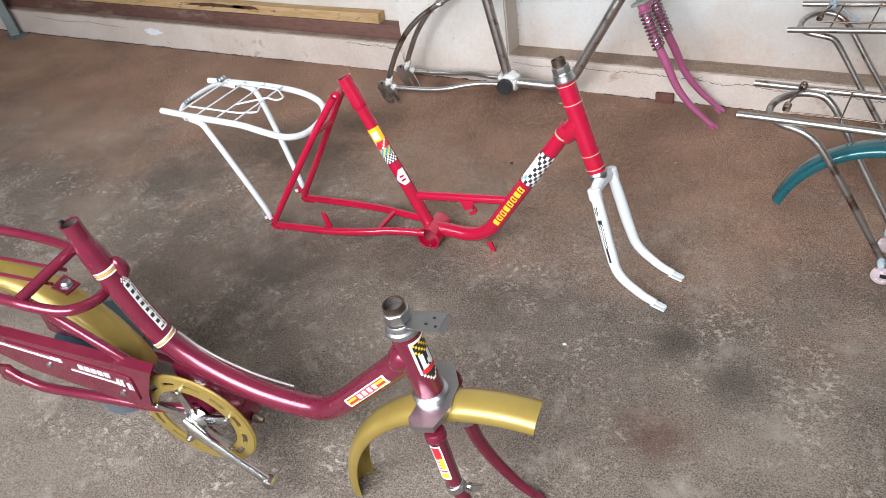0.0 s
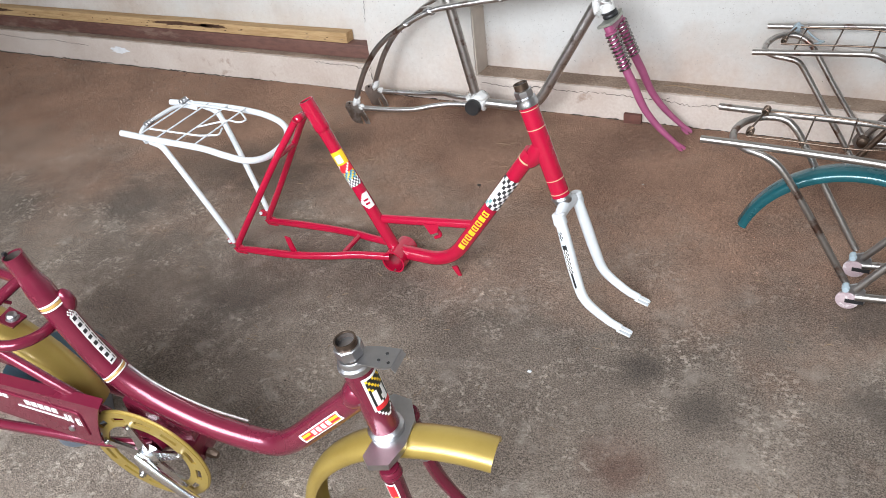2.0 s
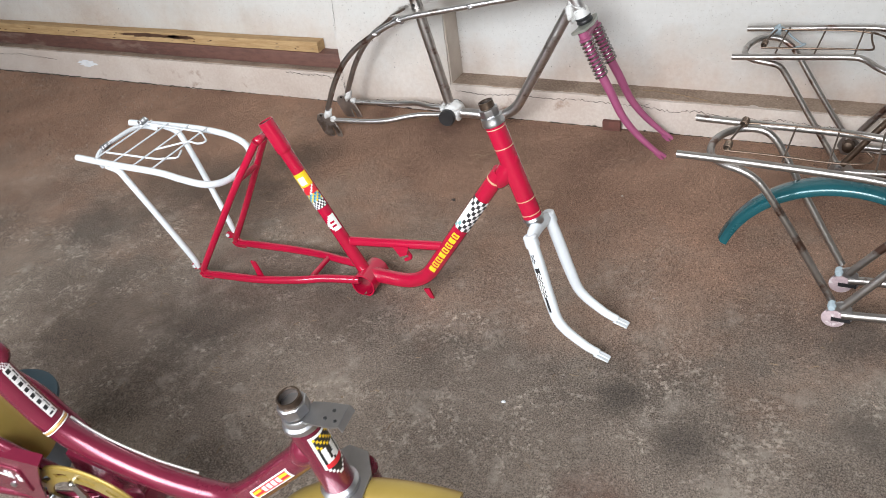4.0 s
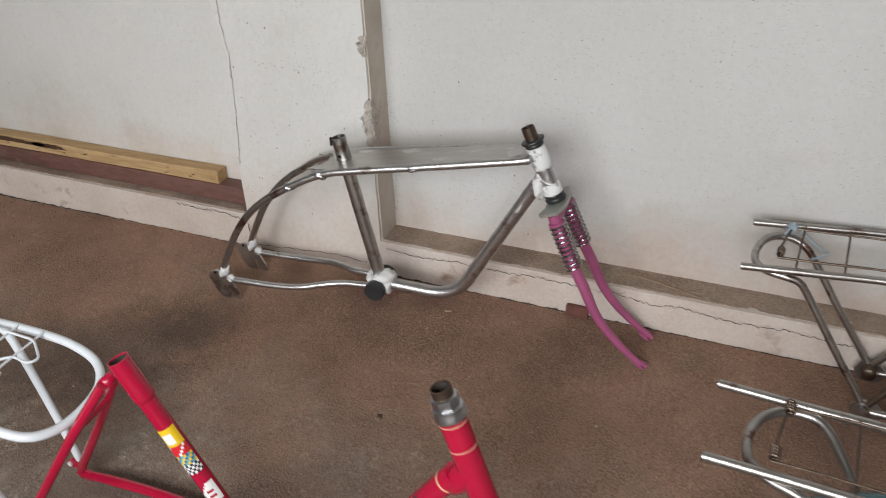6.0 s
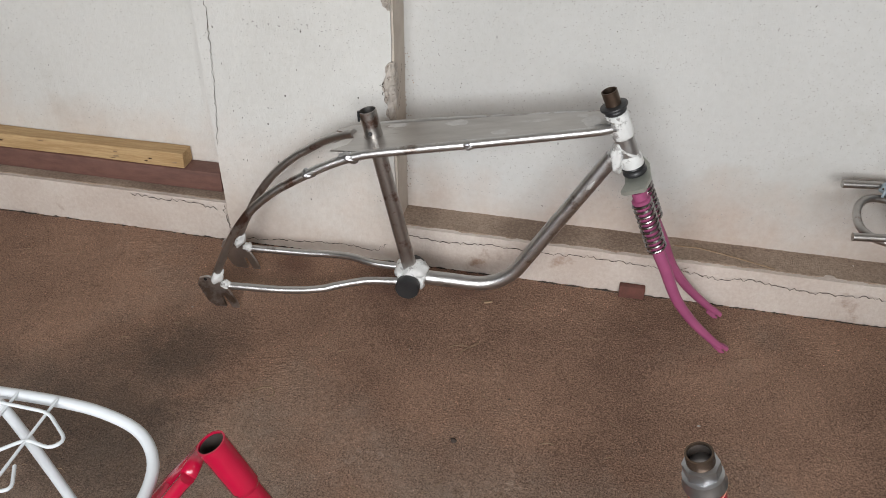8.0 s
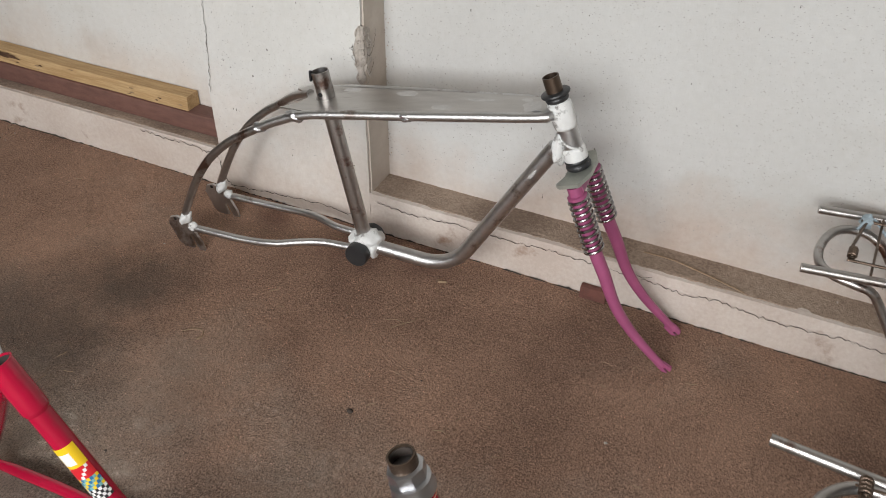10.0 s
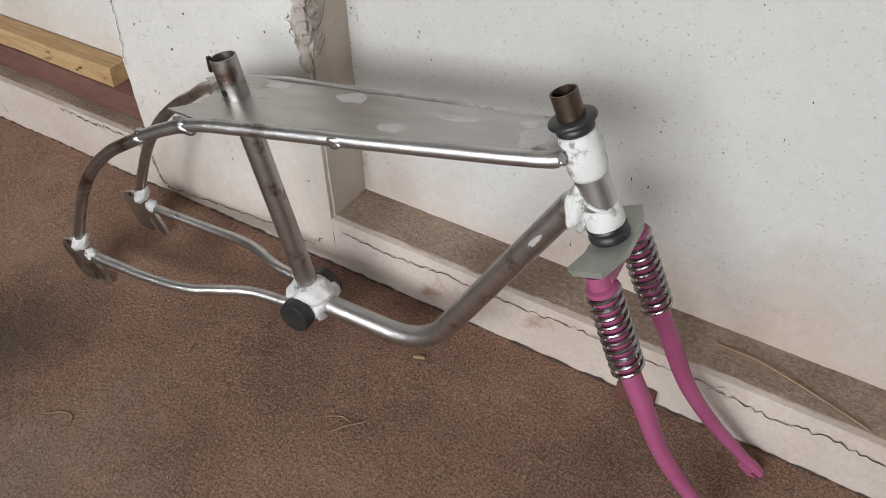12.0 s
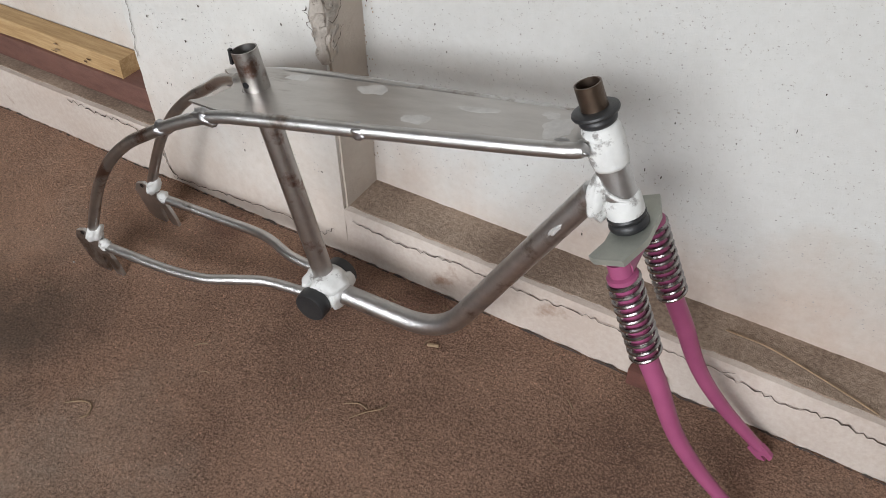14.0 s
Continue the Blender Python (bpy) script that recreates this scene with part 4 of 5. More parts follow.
part("upper_race", lathe(head_dir(0.484), head_dir(0.468), [(0, 0.0150), (0.03, 0.0222), (0.10, 0.0240), (0.22, 0.0246), (0.34, 0.0238), (0.42, 0.0200), (0.5, 0.0180), (0.6, 0.0192), (0.75, 0.0196), (0.9, 0.0186), (1, 0.0165)], 40), BLACK, fork, "black upper bearing race")
ax = Vector(head_dir(0.353)) - Vector(head_dir(0.372))
ax.normalize()
cc = Vector(head_dir(0.350))
fwd = Vector((0, 1, 0)).cross(ax).normalized() * -1
if fwd.x < 0:
    fwd = -fwd
crown_pts = [(-0.020, -0.026), (-0.029, -0.050), (-0.022, -0.056), (0.012, -0.060), (0.026, -0.024), (0.026, 0.024), (0.014, 0.060), (-0.018, 0.058), (-0.026, 0.050), (-0.020, 0.026)]
part("crown_plate", plate([cc + fwd * a + Vector((0, 1, 0)) * b for a, b in crown_pts], ax, 0.007), CROWN, fork, "grey-green flat crown plate")
part("crown_bridge", tube([cc + ax * 0.014 + Vector((0.002, v, 0)) for v in (-0.048, -0.02, 0.02, 0.048)], 0.0125, 12), PINK, fork)
for s in (-1, 1):
    leg_pts = [(0.420, 0.047, 0.345, 0.0128), (0.445, 0.049, 0.285, 0.0125), (0.469, 0.051, 0.229, 0.0118), (0.490, 0.052, 0.186, 0.0115), (0.519, 0.053, 0.122, 0.0102), (0.556, 0.054, 0.072, 0.0090), (0.600, 0.055, 0.030, 0.0076), (0.620, 0.055, 0.014, 0.0070)]
    leg = part("leg", tube(smooth(side(leg_pts, s), 5), seg=16), PINK, fork)
    a, b = Vector((0.428, s * 0.048, 0.327)), Vector((0.4695, s * 0.051, 0.228))
    t = (b - a).normalized()
    x, y = Vector((0, 1, 0)), t.cross(Vector((0, 1, 0)))
    turns, n = 10, 10 * 20
    part("spring", tube([a + (b - a) * (i / n) + (x * math.cos(turns * math.tau * i / n) + y * math.sin(turns * math.tau * i / n)) * 0.0168 for i in range(n + 1)], 0.0025, 8), SPRING, leg, "dark steel coil spring")
    part("collar", lathe(a - t * 0.004, a + t * 0.004, [(0, 0.014), (0.2, 0.017), (0.8, 0.017), (1, 0.014)], 20), PINK, leg)
    part("tip", plate([(0.608, s * 0.055, 0.024), (0.622, s * 0.055, 0.022), (0.636, s * 0.052, 0.012), (0.634, s * 0.052, 0.004), (0.626, s * 0.052, 0.010), (0.622, s * 0.052, 0.008), (0.630, s * 0.052, 0.000), (0.620, s * 0.052, 0.000), (0.604, s * 0.052, 0.014)], (0, 1, 0), 0.007), PINK, leg)


# ---- red frame with a white rack and fork ----
red = thing("red_bicycle_frame", pose(0.201, -0.864, 0.0, 0, -0.9, 1.3), "glossy red low-step bicycle frame with white fork and rack", "bicycle frame", "bicycle frames")
rs_top, rs_low = (-0.159, -0.019, 0.424), (-0.006, 0, 0.036)
part("seat_tube", tube([line_up(rs_top, rs_low, k) for k in (0.1, 0.5, 0.97)], 0.0148, 18), RED, red)
part("seat_lug", tube([rs_top, line_up(rs_top, rs_low, 0.02), line_up(rs_top, rs_low, 0.17)], 0.0172, 22, hollow=0.0022), RED, red)
part("bore", tube([line_up(rs_top, rs_low, 0.006), line_up(rs_top, rs_low, 0.16)], 0.0148, 20, hollow=0.0006), BORE, red, "dark rusty inside of the seat tube")
part("lug_edge", lathe(line_up(rs_top, rs_low, 0.165), line_up(rs_top, rs_low, 0.185), [(0, 0.0172), (0.6, 0.0168), (1, 0.0150)], 20), RED, red)
part("clamp_ear", tube([(-0.189, -0.032, 0.378), (-0.189, 0.000, 0.378)], 0.0095, 14), RED, red)
rstay = [(-0.187, 0.020, 0.380), (-0.211, 0.025, 0.347), (-0.262, 0.040, 0.275), (-0.343, 0.056, 0.156), (-0.416, 0.066, 0.050), (-0.426, 0.067, 0.032)]
for s in (-1, 1):
    part("seat_stay", tube(smooth([(p[0], p[1] * s - 0.012 - 0.004 * (p[2] / 0.4), p[2]) for p in rstay], 4), 0.0085, 12), RED, red)
    rchain = [(-0.425, 0.067, 0.022), (-0.37, 0.067, 0.024), (-0.26, 0.064, 0.027), (-0.16, 0.052, 0.033), (-0.10, 0.038, 0.037), (-0.012, 0.026, 0.038)]
    part("chain_stay", tube(smooth([(u, v * s + 0.028 * min(0.0, u + 0.01), z, 0.0098 - 0.003 * (k == 0)) for k, (u, v, z) in enumerate(rchain)], 4), seg=12), RED, red)
    d = [(-0.455, 0.046), (-0.445, 0.054), (-0.43, 0.050), (-0.414, 0.034), (-0.395, 0.026), (-0.398, 0.016), (-0.404, 0.005), (-0.418, 0.0), (-0.428, 0.004), (-0.442, 0.022), (-0.436, 0.026), (-0.424, 0.014), (-0.416, 0.012), (-0.412, 0.018), (-0.436, 0.036), (-0.450, 0.034)]
    drop = part("dropout", plate([(u, s * 0.068 - 0.012, z) for u, z in d], (0, 1, 0), 0.006), RED, red)
    part("bolt", lathe((-0.447, s * 0.068 - 0.018, 0.044), (-0.447, s * 0.068 - 0.006, 0.044), [(0, 0.005), (1, 0.005)], 10), WHITE, drop)
part("stay_bridge", tube([(-0.252, -0.051, 0.288), (-0.252, 0.023, 0.288)], 0.0065, 10), RED, red)
part("chain_stay_bridge", tube([(-0.135, -0.045, 0.035), (-0.135, 0.045, 0.035)], 0.0065, 10), RED, red)
rshell = part("bottom_bracket", tube([(0, -0.036, 0.030), (0, 0.036, 0.030)], 0.0292, 30, hollow=0.0035), RED, red, "open red bracket shell")
rdown = rounded([(0.012, 0, 0.040), (0.134, 0, 0.034), (0.356, 0, 0.346)], 0.062, 10)
part("down_tube", tube(rdown, 0.0172, 20), RED, red)
part("cross_tube", tube([(-0.040, 0, 0.125), (0.222, 0, 0.150)], 0.0105, 14), RED, red)
rh = lambda z: (0.356 + (0.44 - z) * 0.300, 0, z)
part("head_tube", tube([rh(0.447), rh(0.254)], 0.0192, 24), RED, red)
part("head_lug", blob((0.368, 0, 0.348), (0.0215, 0.0195, 0.045), 71, 0.05, (0.5, 0, 0.86), 3), RED, red)
part("stand_hook", tube(smooth([(0.10, 0, 0.138), (0.112, 0, 0.12), (0.118, 0, 0.105), (0.104, 0, 0.096)], 4), 0.0045, 10), RED, red)
part("stand_plate", plate([(0.085, -0.012, 0.138), (0.125, -0.012, 0.141), (0.118, -0.012, 0.120), (0.10, -0.012, 0.112)], (0, 1, 0), 0.004), RED, red)
part("cable_tab", plate([(-0.272, -0.064, 0.030), (-0.256, -0.064, 0.030), (-0.268, -0.064, 0.072), (-0.281, -0.064, 0.074)], (0.2, 1, 0), 0.004), RED, red)
part("foot_tab", plate([(0.140, -0.006, 0.026), (0.154, -0.006, 0.030), (0.162, -0.006, 0.004), (0.153, -0.006, 0.004)], (0, 1, 0), 0.005), RED, red)
for z in (0.441, 0.402, 0.292, 0.262):
    part("pinstripe", lathe(rh(z + 0.0009), rh(z - 0.0009), [(0, 0.0195), (0.5, 0.0198), (1, 0.0195)], 24), D_LINE, red, "thin pale gold line")
part("pinstripe", lathe(line_up((0.134, 0, 0.034), (0.356, 0, 0.346), 0.935), line_up((0.134, 0, 0.034), (0.356, 0, 0.346), 0.945), [(0, 0.0174), (0.5, 0.0180), (1, 0.0174)], 24), D_LINE, red, "thin pale gold line")
cups = part("headset", lathe(rh(0.464), rh(0.447), [(0, 0.0175), (0.1, 0.0205), (0.55, 0.0205), (0.8, 0.0222), (1, 0.0215)], 26), ALLOY, red, "grey metal headset with an open steerer")
part("lock_nut", lathe(rh(0.479), rh(0.464), [(0, 0.0155), (0.1, 0.0185), (0.9, 0.0185), (1, 0.0175)], 8), ALLOY, cups)
part("steerer", tube([rh(0.491), rh(0.442)], 0.0140, 20, hollow=0.002), BRONZE, cups, "dark open steerer tube")
part("bore", tube([rh(0.489), rh(0.442)], 0.0119, 20, hollow=0.0006), BORE, cups, "dark greasy inside of the steerer")
# stickers on the seat tube
dl = lambda k0, k1: [line_up(rs_top, rs_low, k) for k in (k0, k1)]
def sticker(i, j):
    if i < 7:
        return 0 if not (2 <= i <= 5 and 3 <= j <= 6) else 1
    if i < 11:
        return 3 if (i * 7 + j * 5) % 6 else 1
    if i < 15:
        return (2, 4, 0)[(i + j * 2) % 3]
    return 1 if (i // 1 + j) % 2 else 5
decal("sticker", dl(0.31, 0.53), 0.0148, -95, 55, 19, 10, sticker, [D_YELLOW, D_WHITE, D_BLUE, D_RED, D_TEAL, D_BLACK], red, "yellow, red and blue sticker with a chequered end")
decal("sticker", dl(0.585, 0.68), 0.0148, -90, 50, 8, 10, lambda i, j: 0 if j < 8 - abs(i - 4) and not (i in (3, 5) and 1 < j < 5) else None, [D_WHITE], red, "white flag sticker")
dd = lambda k0, k1: [line_up((0.134, 0, 0.034), (0.356, 0, 0.346), k) for k in (k0, k1)]
decal("chequered_sticker", dd(0.80, 0.555), 0.0172, -70, 62, 9, 6, lambda i, j: (1 if (i + j) % 2 else 0) if j < 4 or i < 2 else (2 if i > 6 and (i + j) % 2 else 0), [D_WHITE, D_BLACK, D_TEAL], red, "black and white chequered sticker")
def bars(i, j):
    k = i % 4
    return None if k == 3 or not 2 <= j <= 7 else (0 if (k != 1 or j in (2, 7) or (i // 4) % 3 == 1) else None)
decal("yellow_lettering", dd(0.52, 0.17), 0.0172, -42, 42, 32, 10, bars, [D_YELLOW], red, "yellow bars of lettering")

wfork = part("fork", lathe(rh(0.254), rh(0.238), [(0, 0.0195), (0.3, 0.0215), (0.6, 0.0185), (1, 0.018)], 26), ALLOY, red, "white painted fork with a chequered sticker")
STEER = Matrix.Translation(Vector(rh(0.238))) @ Matrix.Rotation(radians(6), 4, Vector((0.29, 0, -0.957))) @ Matrix.Translation(-Vector(rh(0.238)))
skew = lambda v: Vector((v.x, v.y - 0.032 * max(0.0, 0.25 - v.z) / 0.24, v.z))     # the legs splay towards the open side
turned = lambda pts: [(*skew(STEER @ Vector(p[:3])), *p[3:]) for p in pts]
part("crown", tube(turned([(0.426, -0.040, 0.226, 0.0125), (0.423, -0.026, 0.229, 0.0150), (0.421, 0, 0.233, 0.0180), (0.423, 0.026, 0.229, 0.0150), (0.426, 0.040, 0.226, 0.0125)]), seg=16, flat=0.75), WHITE, wfork)
for s in (-1, 1):
    part("crown_lug", lathe(*[tuple(STEER @ Vector(p)) for p in ((0.423, s * 0.041, 0.238), (0.429, s * 0.042, 0.212))], [(0, 0.009), (0.12, 0.0135), (0.9, 0.0142), (1, 0.012)], 18), WHITE, wfork)
    lp = turned(side([(0.428, 0.041, 0.226, 0.0112), (0.446, 0.045, 0.170, 0.0120), (0.465, 0.049, 0.110, 0.0116), (0.487, 0.052, 0.060, 0.0102), (0.535, 0.052, 0.026, 0.0088), (0.566, 0.052, 0.014, 0.0080)], s))
    leg = part("leg", tube(smooth(lp, 5), seg=16), WHITE, wfork)
    for dz, w in ((0.006, 0), (-0.006, 1)):
        part("tip", plate([tuple(skew(STEER @ Vector(p))) for p in ((0.560, s * 0.052, 0.0150 + dz * 0.75), (0.586 - 0.004 * w, s * 0.052, 0.0075 + dz * 0.75), (0.590 - 0.004 * w, s * 0.052, 0.0045 + dz * 0.75), (0.556, s * 0.052, 0.0115 + dz * 0.75))], (0.10, 1, 0), 0.009), WHITE, leg)
    if s < 0:
        cl = smooth(lp, 5)[2:13]
        decal("chequered_sticker", cl, lambda k: 0.0121 - 0.0005 * k, -40, 48, 26, 8, lambda i, j: (1 if (i + j) % 2 else 0) if 7 < i < 19 and 2 <= j <= 5 else (0 if (i < 4 and (i + j) % 2 and 2 < j < 6) or (i > 5 and abs(j - 3.5) < max(0.6, (26 - i) / 9) and not 7 < i < 19) else None), [D_BLACK, D_WHITE], leg, "black and white sticker tapering down the leg")

wrack = part("rack", tube(smooth([(-0.668, -0.103, 0.334), (-0.53, -0.113, 0.332), (-0.41, -0.116, 0.328), (-0.345, -0.116, 0.317), (-0.300, -0.102, 0.302), (-0.279, -0.066, 0.291), (-0.274, -0.016, 0.289), (-0.283, 0.037, 0.294), (-0.315, 0.072, 0.306), (-0.37, 0.085, 0.319), (-0.44, 0.087, 0.327), (-0.54, 0.084, 0.332), (-0.668, 0.077, 0.334)], 5), 0.0078, 14), WHITE, red, "white tubular rear rack with thin wires")
for s, y0 in ((-1, -0.114), (1, 0.086)):
    part("rack_leg", tube(smooth([(-0.431, s * 0.074 - 0.012, 0.044, 0.0052), (-0.438, s * 0.076 - 0.012, 0.076, 0.0072), (-0.478, (s * 0.078 - 0.012 + y0) / 2, 0.19, 0.0074), (-0.518, y0, 0.292, 0.0074), (-0.538, y0 + 0.002, 0.316, 0.0074), (-0.572, y0 + 0.004, 0.324, 0.007)], 5), seg=12), WHITE, wrack)
part("rack_bow", tube(smooth([(-0.587, -0.109, 0.321), (-0.614, -0.092, 0.334), (-0.624, -0.052, 0.340), (-0.624, 0.028, 0.340), (-0.614, 0.063, 0.334), (-0.587, 0.081, 0.321)], 5), 0.0055, 10), WHITE, wrack)
for u in (-0.60, -0.545, -0.485, -0.43):
    part("wire", tube([(u, -0.114, 0.341 - (u + 0.6) * 0.04), (u, 0.084, 0.341 - (u + 0.6) * 0.04)], 0.0021, 8), WHITE, wrack)
clip = part("spring_clip", tube(rounded([(-0.602, -0.077, 0.340), (-0.452, -0.072, 0.334), (-0.407, -0.052, 0.330), (-0.424, -0.020, 0.330)], 0.01, 3), 0.0024, 8), WHITE, wrack, "white wire spring clip")
part("wire", tube(rounded([(-0.602, 0.067, 0.342), (-0.427, 0.060, 0.336), (-0.382, 0.024, 0.334), (-0.394, 0.008, 0.334), (-0.430, 0.017, 0.334), (-0.487, -0.038, 0.336)], 0.012, 3), 0.0024, 8), WHITE, clip)
part("coil", tube([(-0.614 + 0.006 * math.cos(k * 0.9), 0.057 + k * 0.0005, 0.346 + 0.006 * math.sin(k * 0.9)) for k in range(50)], 0.0016, 6), ALLOY, clip)
part("coil", tube([(-0.614 + 0.006 * math.cos(k * 0.9), -0.072 + k * 0.0005, 0.346 + 0.006 * math.sin(k * 0.9)) for k in range(50)], 0.0016, 6), ALLOY, clip)


# ---- maroon frame, its back end raised on a tub ----
maroon = thing("maroon_bicycle_frame", pose(0.203, -1.589, -0.007, 6.7, -0.7, 6.8), "metallic maroon step-through bicycle frame with gold mudguards and chainring", "bicycle frame", "bicycle frames")
main = smooth([(-0.090, 0, 0.485), (-0.067, 0, 0.392), (-0.046, 0, 0.330), (-0.012, 0, 0.287), (0.035, 0, 0.254), (0.10, 0, 0.226), (0.165, 0, 0.213), (0.215, 0, 0.214), (0.256, 0, 0.238), (0.326, 0, 0.306), (0.400, 0, 0.380)], 5)
part("main_tube", tube(main, 0.0198, 22), MAROON, maroon, "thick bent maroon main tube")
part("seat_sleeve", tube([(-0.1030, 0, 0.557), (-0.0980, 0, 0.520)], 0.0152, 24, hollow=0.002), MAROON, maroon, "open slotted seat sleeve")
part("bore", tube([(-0.1027, 0, 0.555), (-0.0980, 0, 0.520)], 0.0131, 20, hollow=0.0006), BORE, maroon, "dark rusty inside of the seat tube")
part("seat_neck", lathe((-0.0992, 0, 0.527), (-0.085, 0, 0.460), [(0, 0.0152), (0.10, 0.0160), (0.25, 0.0172), (0.45, 0.0198), (0.9, 0.0204), (1, 0.0199)], 24), MAROON, maroon)
part("clamp_slot", box(-0.1205, -0.1155, -0.003, 0.003, 0.538, 0.559), D_BLACK, maroon)
part("clamp_ear", blob((-0.068, 0.012, 0.462), (0.012, 0.013, 0.022), 90, 0.1), MAROON, maroon)
for a, b in (((-0.0858, 0, 0.474), (-0.0832, 0, 0.463)), ((-0.0445, 0, 0.3275), (-0.0400, 0, 0.3200))):
    for q0, q1, m_ in ((0.0, 0.24, D_WHITE), (0.3, 0.72, D_GOLD), (0.78, 1.0, D_WHITE)):
        part("pinstripe", lathe(line_up(a, b, q0), line_up(a, b, q1), [(0, 0.0203), (0.5, 0.0209), (1, 0.0203)], 26), m_, maroon, "white and gold band")


def nameplate(i, j):
    if i < 3:
        return 0 if (i + j) % 2 else None
    if j in (0, 6) or i in (3, 33):
        return 0
    if j == 1:
        return 1 if i % 5 else 0
    return 1 if (i - 3) % 4 in (1, 2) and 3 <= j <= 5 else 0


decal("nameplate", smooth([(-0.0805, 0, 0.450), (-0.067, 0, 0.392), (-0.0500, 0, 0.341)], 6), 0.0198, -118, -74, 34, 7, nameplate, [D_WHITE, D_BLACK], maroon, "white nameplate with dark bars of lettering")


def stripes(i, j):
    if j in (0, 7) or i in (0, 23):
        return 0
    if i < 6 or i > 17:
        return 1 if (j // 2) % 2 == 0 else 2
    return 0 if 2 <= j <= 5 and i % 3 else 1


decal("sticker", [(0.287, 0, 0.268), (0.331, 0, 0.311), (0.370, 0, 0.349)], 0.0198, -26, 20, 24, 8, stripes, [D_WHITE, D_RED, D_YELLOW], maroon, "white, red and yellow striped sticker")

part("brake_rod", tube(smooth([(-0.026, 0.015, 0.325), (0.0, 0.015, 0.296), (0.040, 0.015, 0.270), (0.10, 0.014, 0.2485), (0.165, 0.013, 0.238)], 5), 0.0022, 8), DULL_STEEL, maroon, "thin grey rod along the main tube")
mh = lambda z: (0.4075 + (0.440 - z) * 0.11, 0, z)
part("head_tube", tube([mh(0.438), mh(0.320)], 0.0212, 26), MAROON, maroon)
part("head_joint", blob((0.396, 0, 0.384), (0.025, 0.0205, 0.030), 93, 0.05, (0.6, 0, 0.6), 3), MAROON, maroon)


def badge(i, j):
    edge = j in (0, 9) or i in (0, 17) or (i > 12 and (j < i - 12 or j > 21 - i))
    if i > 12 and (j < i - 13 or j > 22 - i):
        return None
    if edge:
        return 0
    if i < 6:
        return 2 if (i + j) % 3 == 0 else 1
    if 6 <= i <= 11:
        return 0 if (j in (2, 3, 6, 7) or (i - 5) // 2 + 2 == j) else 1
    return 3 if i < 14 else 1


decal("badge", [mh(0.430), mh(0.350)], 0.0212, -46, 46, 18, 10, badge, [D_WHITE, D_BLACK, D_YELLOW, D_RED], maroon, "shield badge in black, white, yellow and red", facing=(0.97, -0.24, 0))
mcup = part("headset", lathe(mh(0.458), mh(0.436), [(0, 0.0190), (0.1, 0.0205), (0.45, 0.0205), (0.55, 0.0240), (0.8, 0.0245), (1, 0.0215)], 28), ALLOY, maroon, "grey metal headset cups and lock nut")
part("lock_nut", lathe(mh(0.477), mh(0.460), [(0, 0.0175), (0.08, 0.0190), (0.9, 0.0190), (1, 0.0178)], 8), ALLOY, mcup)
part("steerer", tube([mh(0.486), mh(0.436)], 0.0150, 22, hollow=0.002), BRONZE, mcup, "open dark steerer tube")
part("bore", tube([mh(0.484), mh(0.436)], 0.0129, 20, hollow=0.0006), BORE, mcup, "dark greasy inside of the steerer")
part("lower_cup", lathe(mh(0.320), mh(0.298), [(0, 0.0222), (0.2, 0.0262), (0.5, 0.0262), (0.7, 0.0225), (1, 0.020)], 28), ALLOY, mcup)
brk = part("lamp_bracket", plate([(0.421, -0.016, 0.460), (0.441, -0.017, 0.461), (0.459, -0.018, 0.462), (0.467, -0.015, 0.462), (0.469, 0.017, 0.462), (0.441, 0.017, 0.461), (0.421, 0.015, 0.460)], (0, 0, 1), 0.0025), ALLOY, maroon, "thin drilled aluminium bracket")
part("lip", plate([(0.467, -0.015, 0.462), (0.469, 0.017, 0.462), (0.473, 0.017, 0.454), (0.471, -0.015, 0.454)], (1, 0, 0.4), 0.002), ALLOY, brk)
for x, y in ((0.447, -0.006), (0.454, 0.006), (0.461, -0.008)):
    part("hole", lathe((x, y, 0.4623), (x, y, 0.4635), [(0, 0.0022), (1, 0.0022)], 10), D_BLACK, brk)

mfork = part("fork", tube([(0.432, -0.046, 0.284, 0.0150), (0.431, 0, 0.291, 0.0185), (0.432, 0.046, 0.284, 0.0150)], seg=16, flat=0.8), MAROON, maroon, "maroon fork with an alloy crown cover")
part("crown_cover", plate([(0.410, -0.026, 0.306), (0.406, -0.050, 0.304), (0.418, -0.062, 0.303), (0.446, -0.056, 0.304), (0.458, -0.022, 0.306), (0.456, 0.022, 0.306), (0.438, 0.054, 0.304), (0.408, 0.060, 0.303), (0.398, 0.048, 0.304), (0.407, 0.026, 0.306)], (0.09, 0, 1), 0.012), ALLOY, mfork, "cast alloy crown cover")
DU = {-1: 0.006, 1: -0.004}      # the fork is turned a little
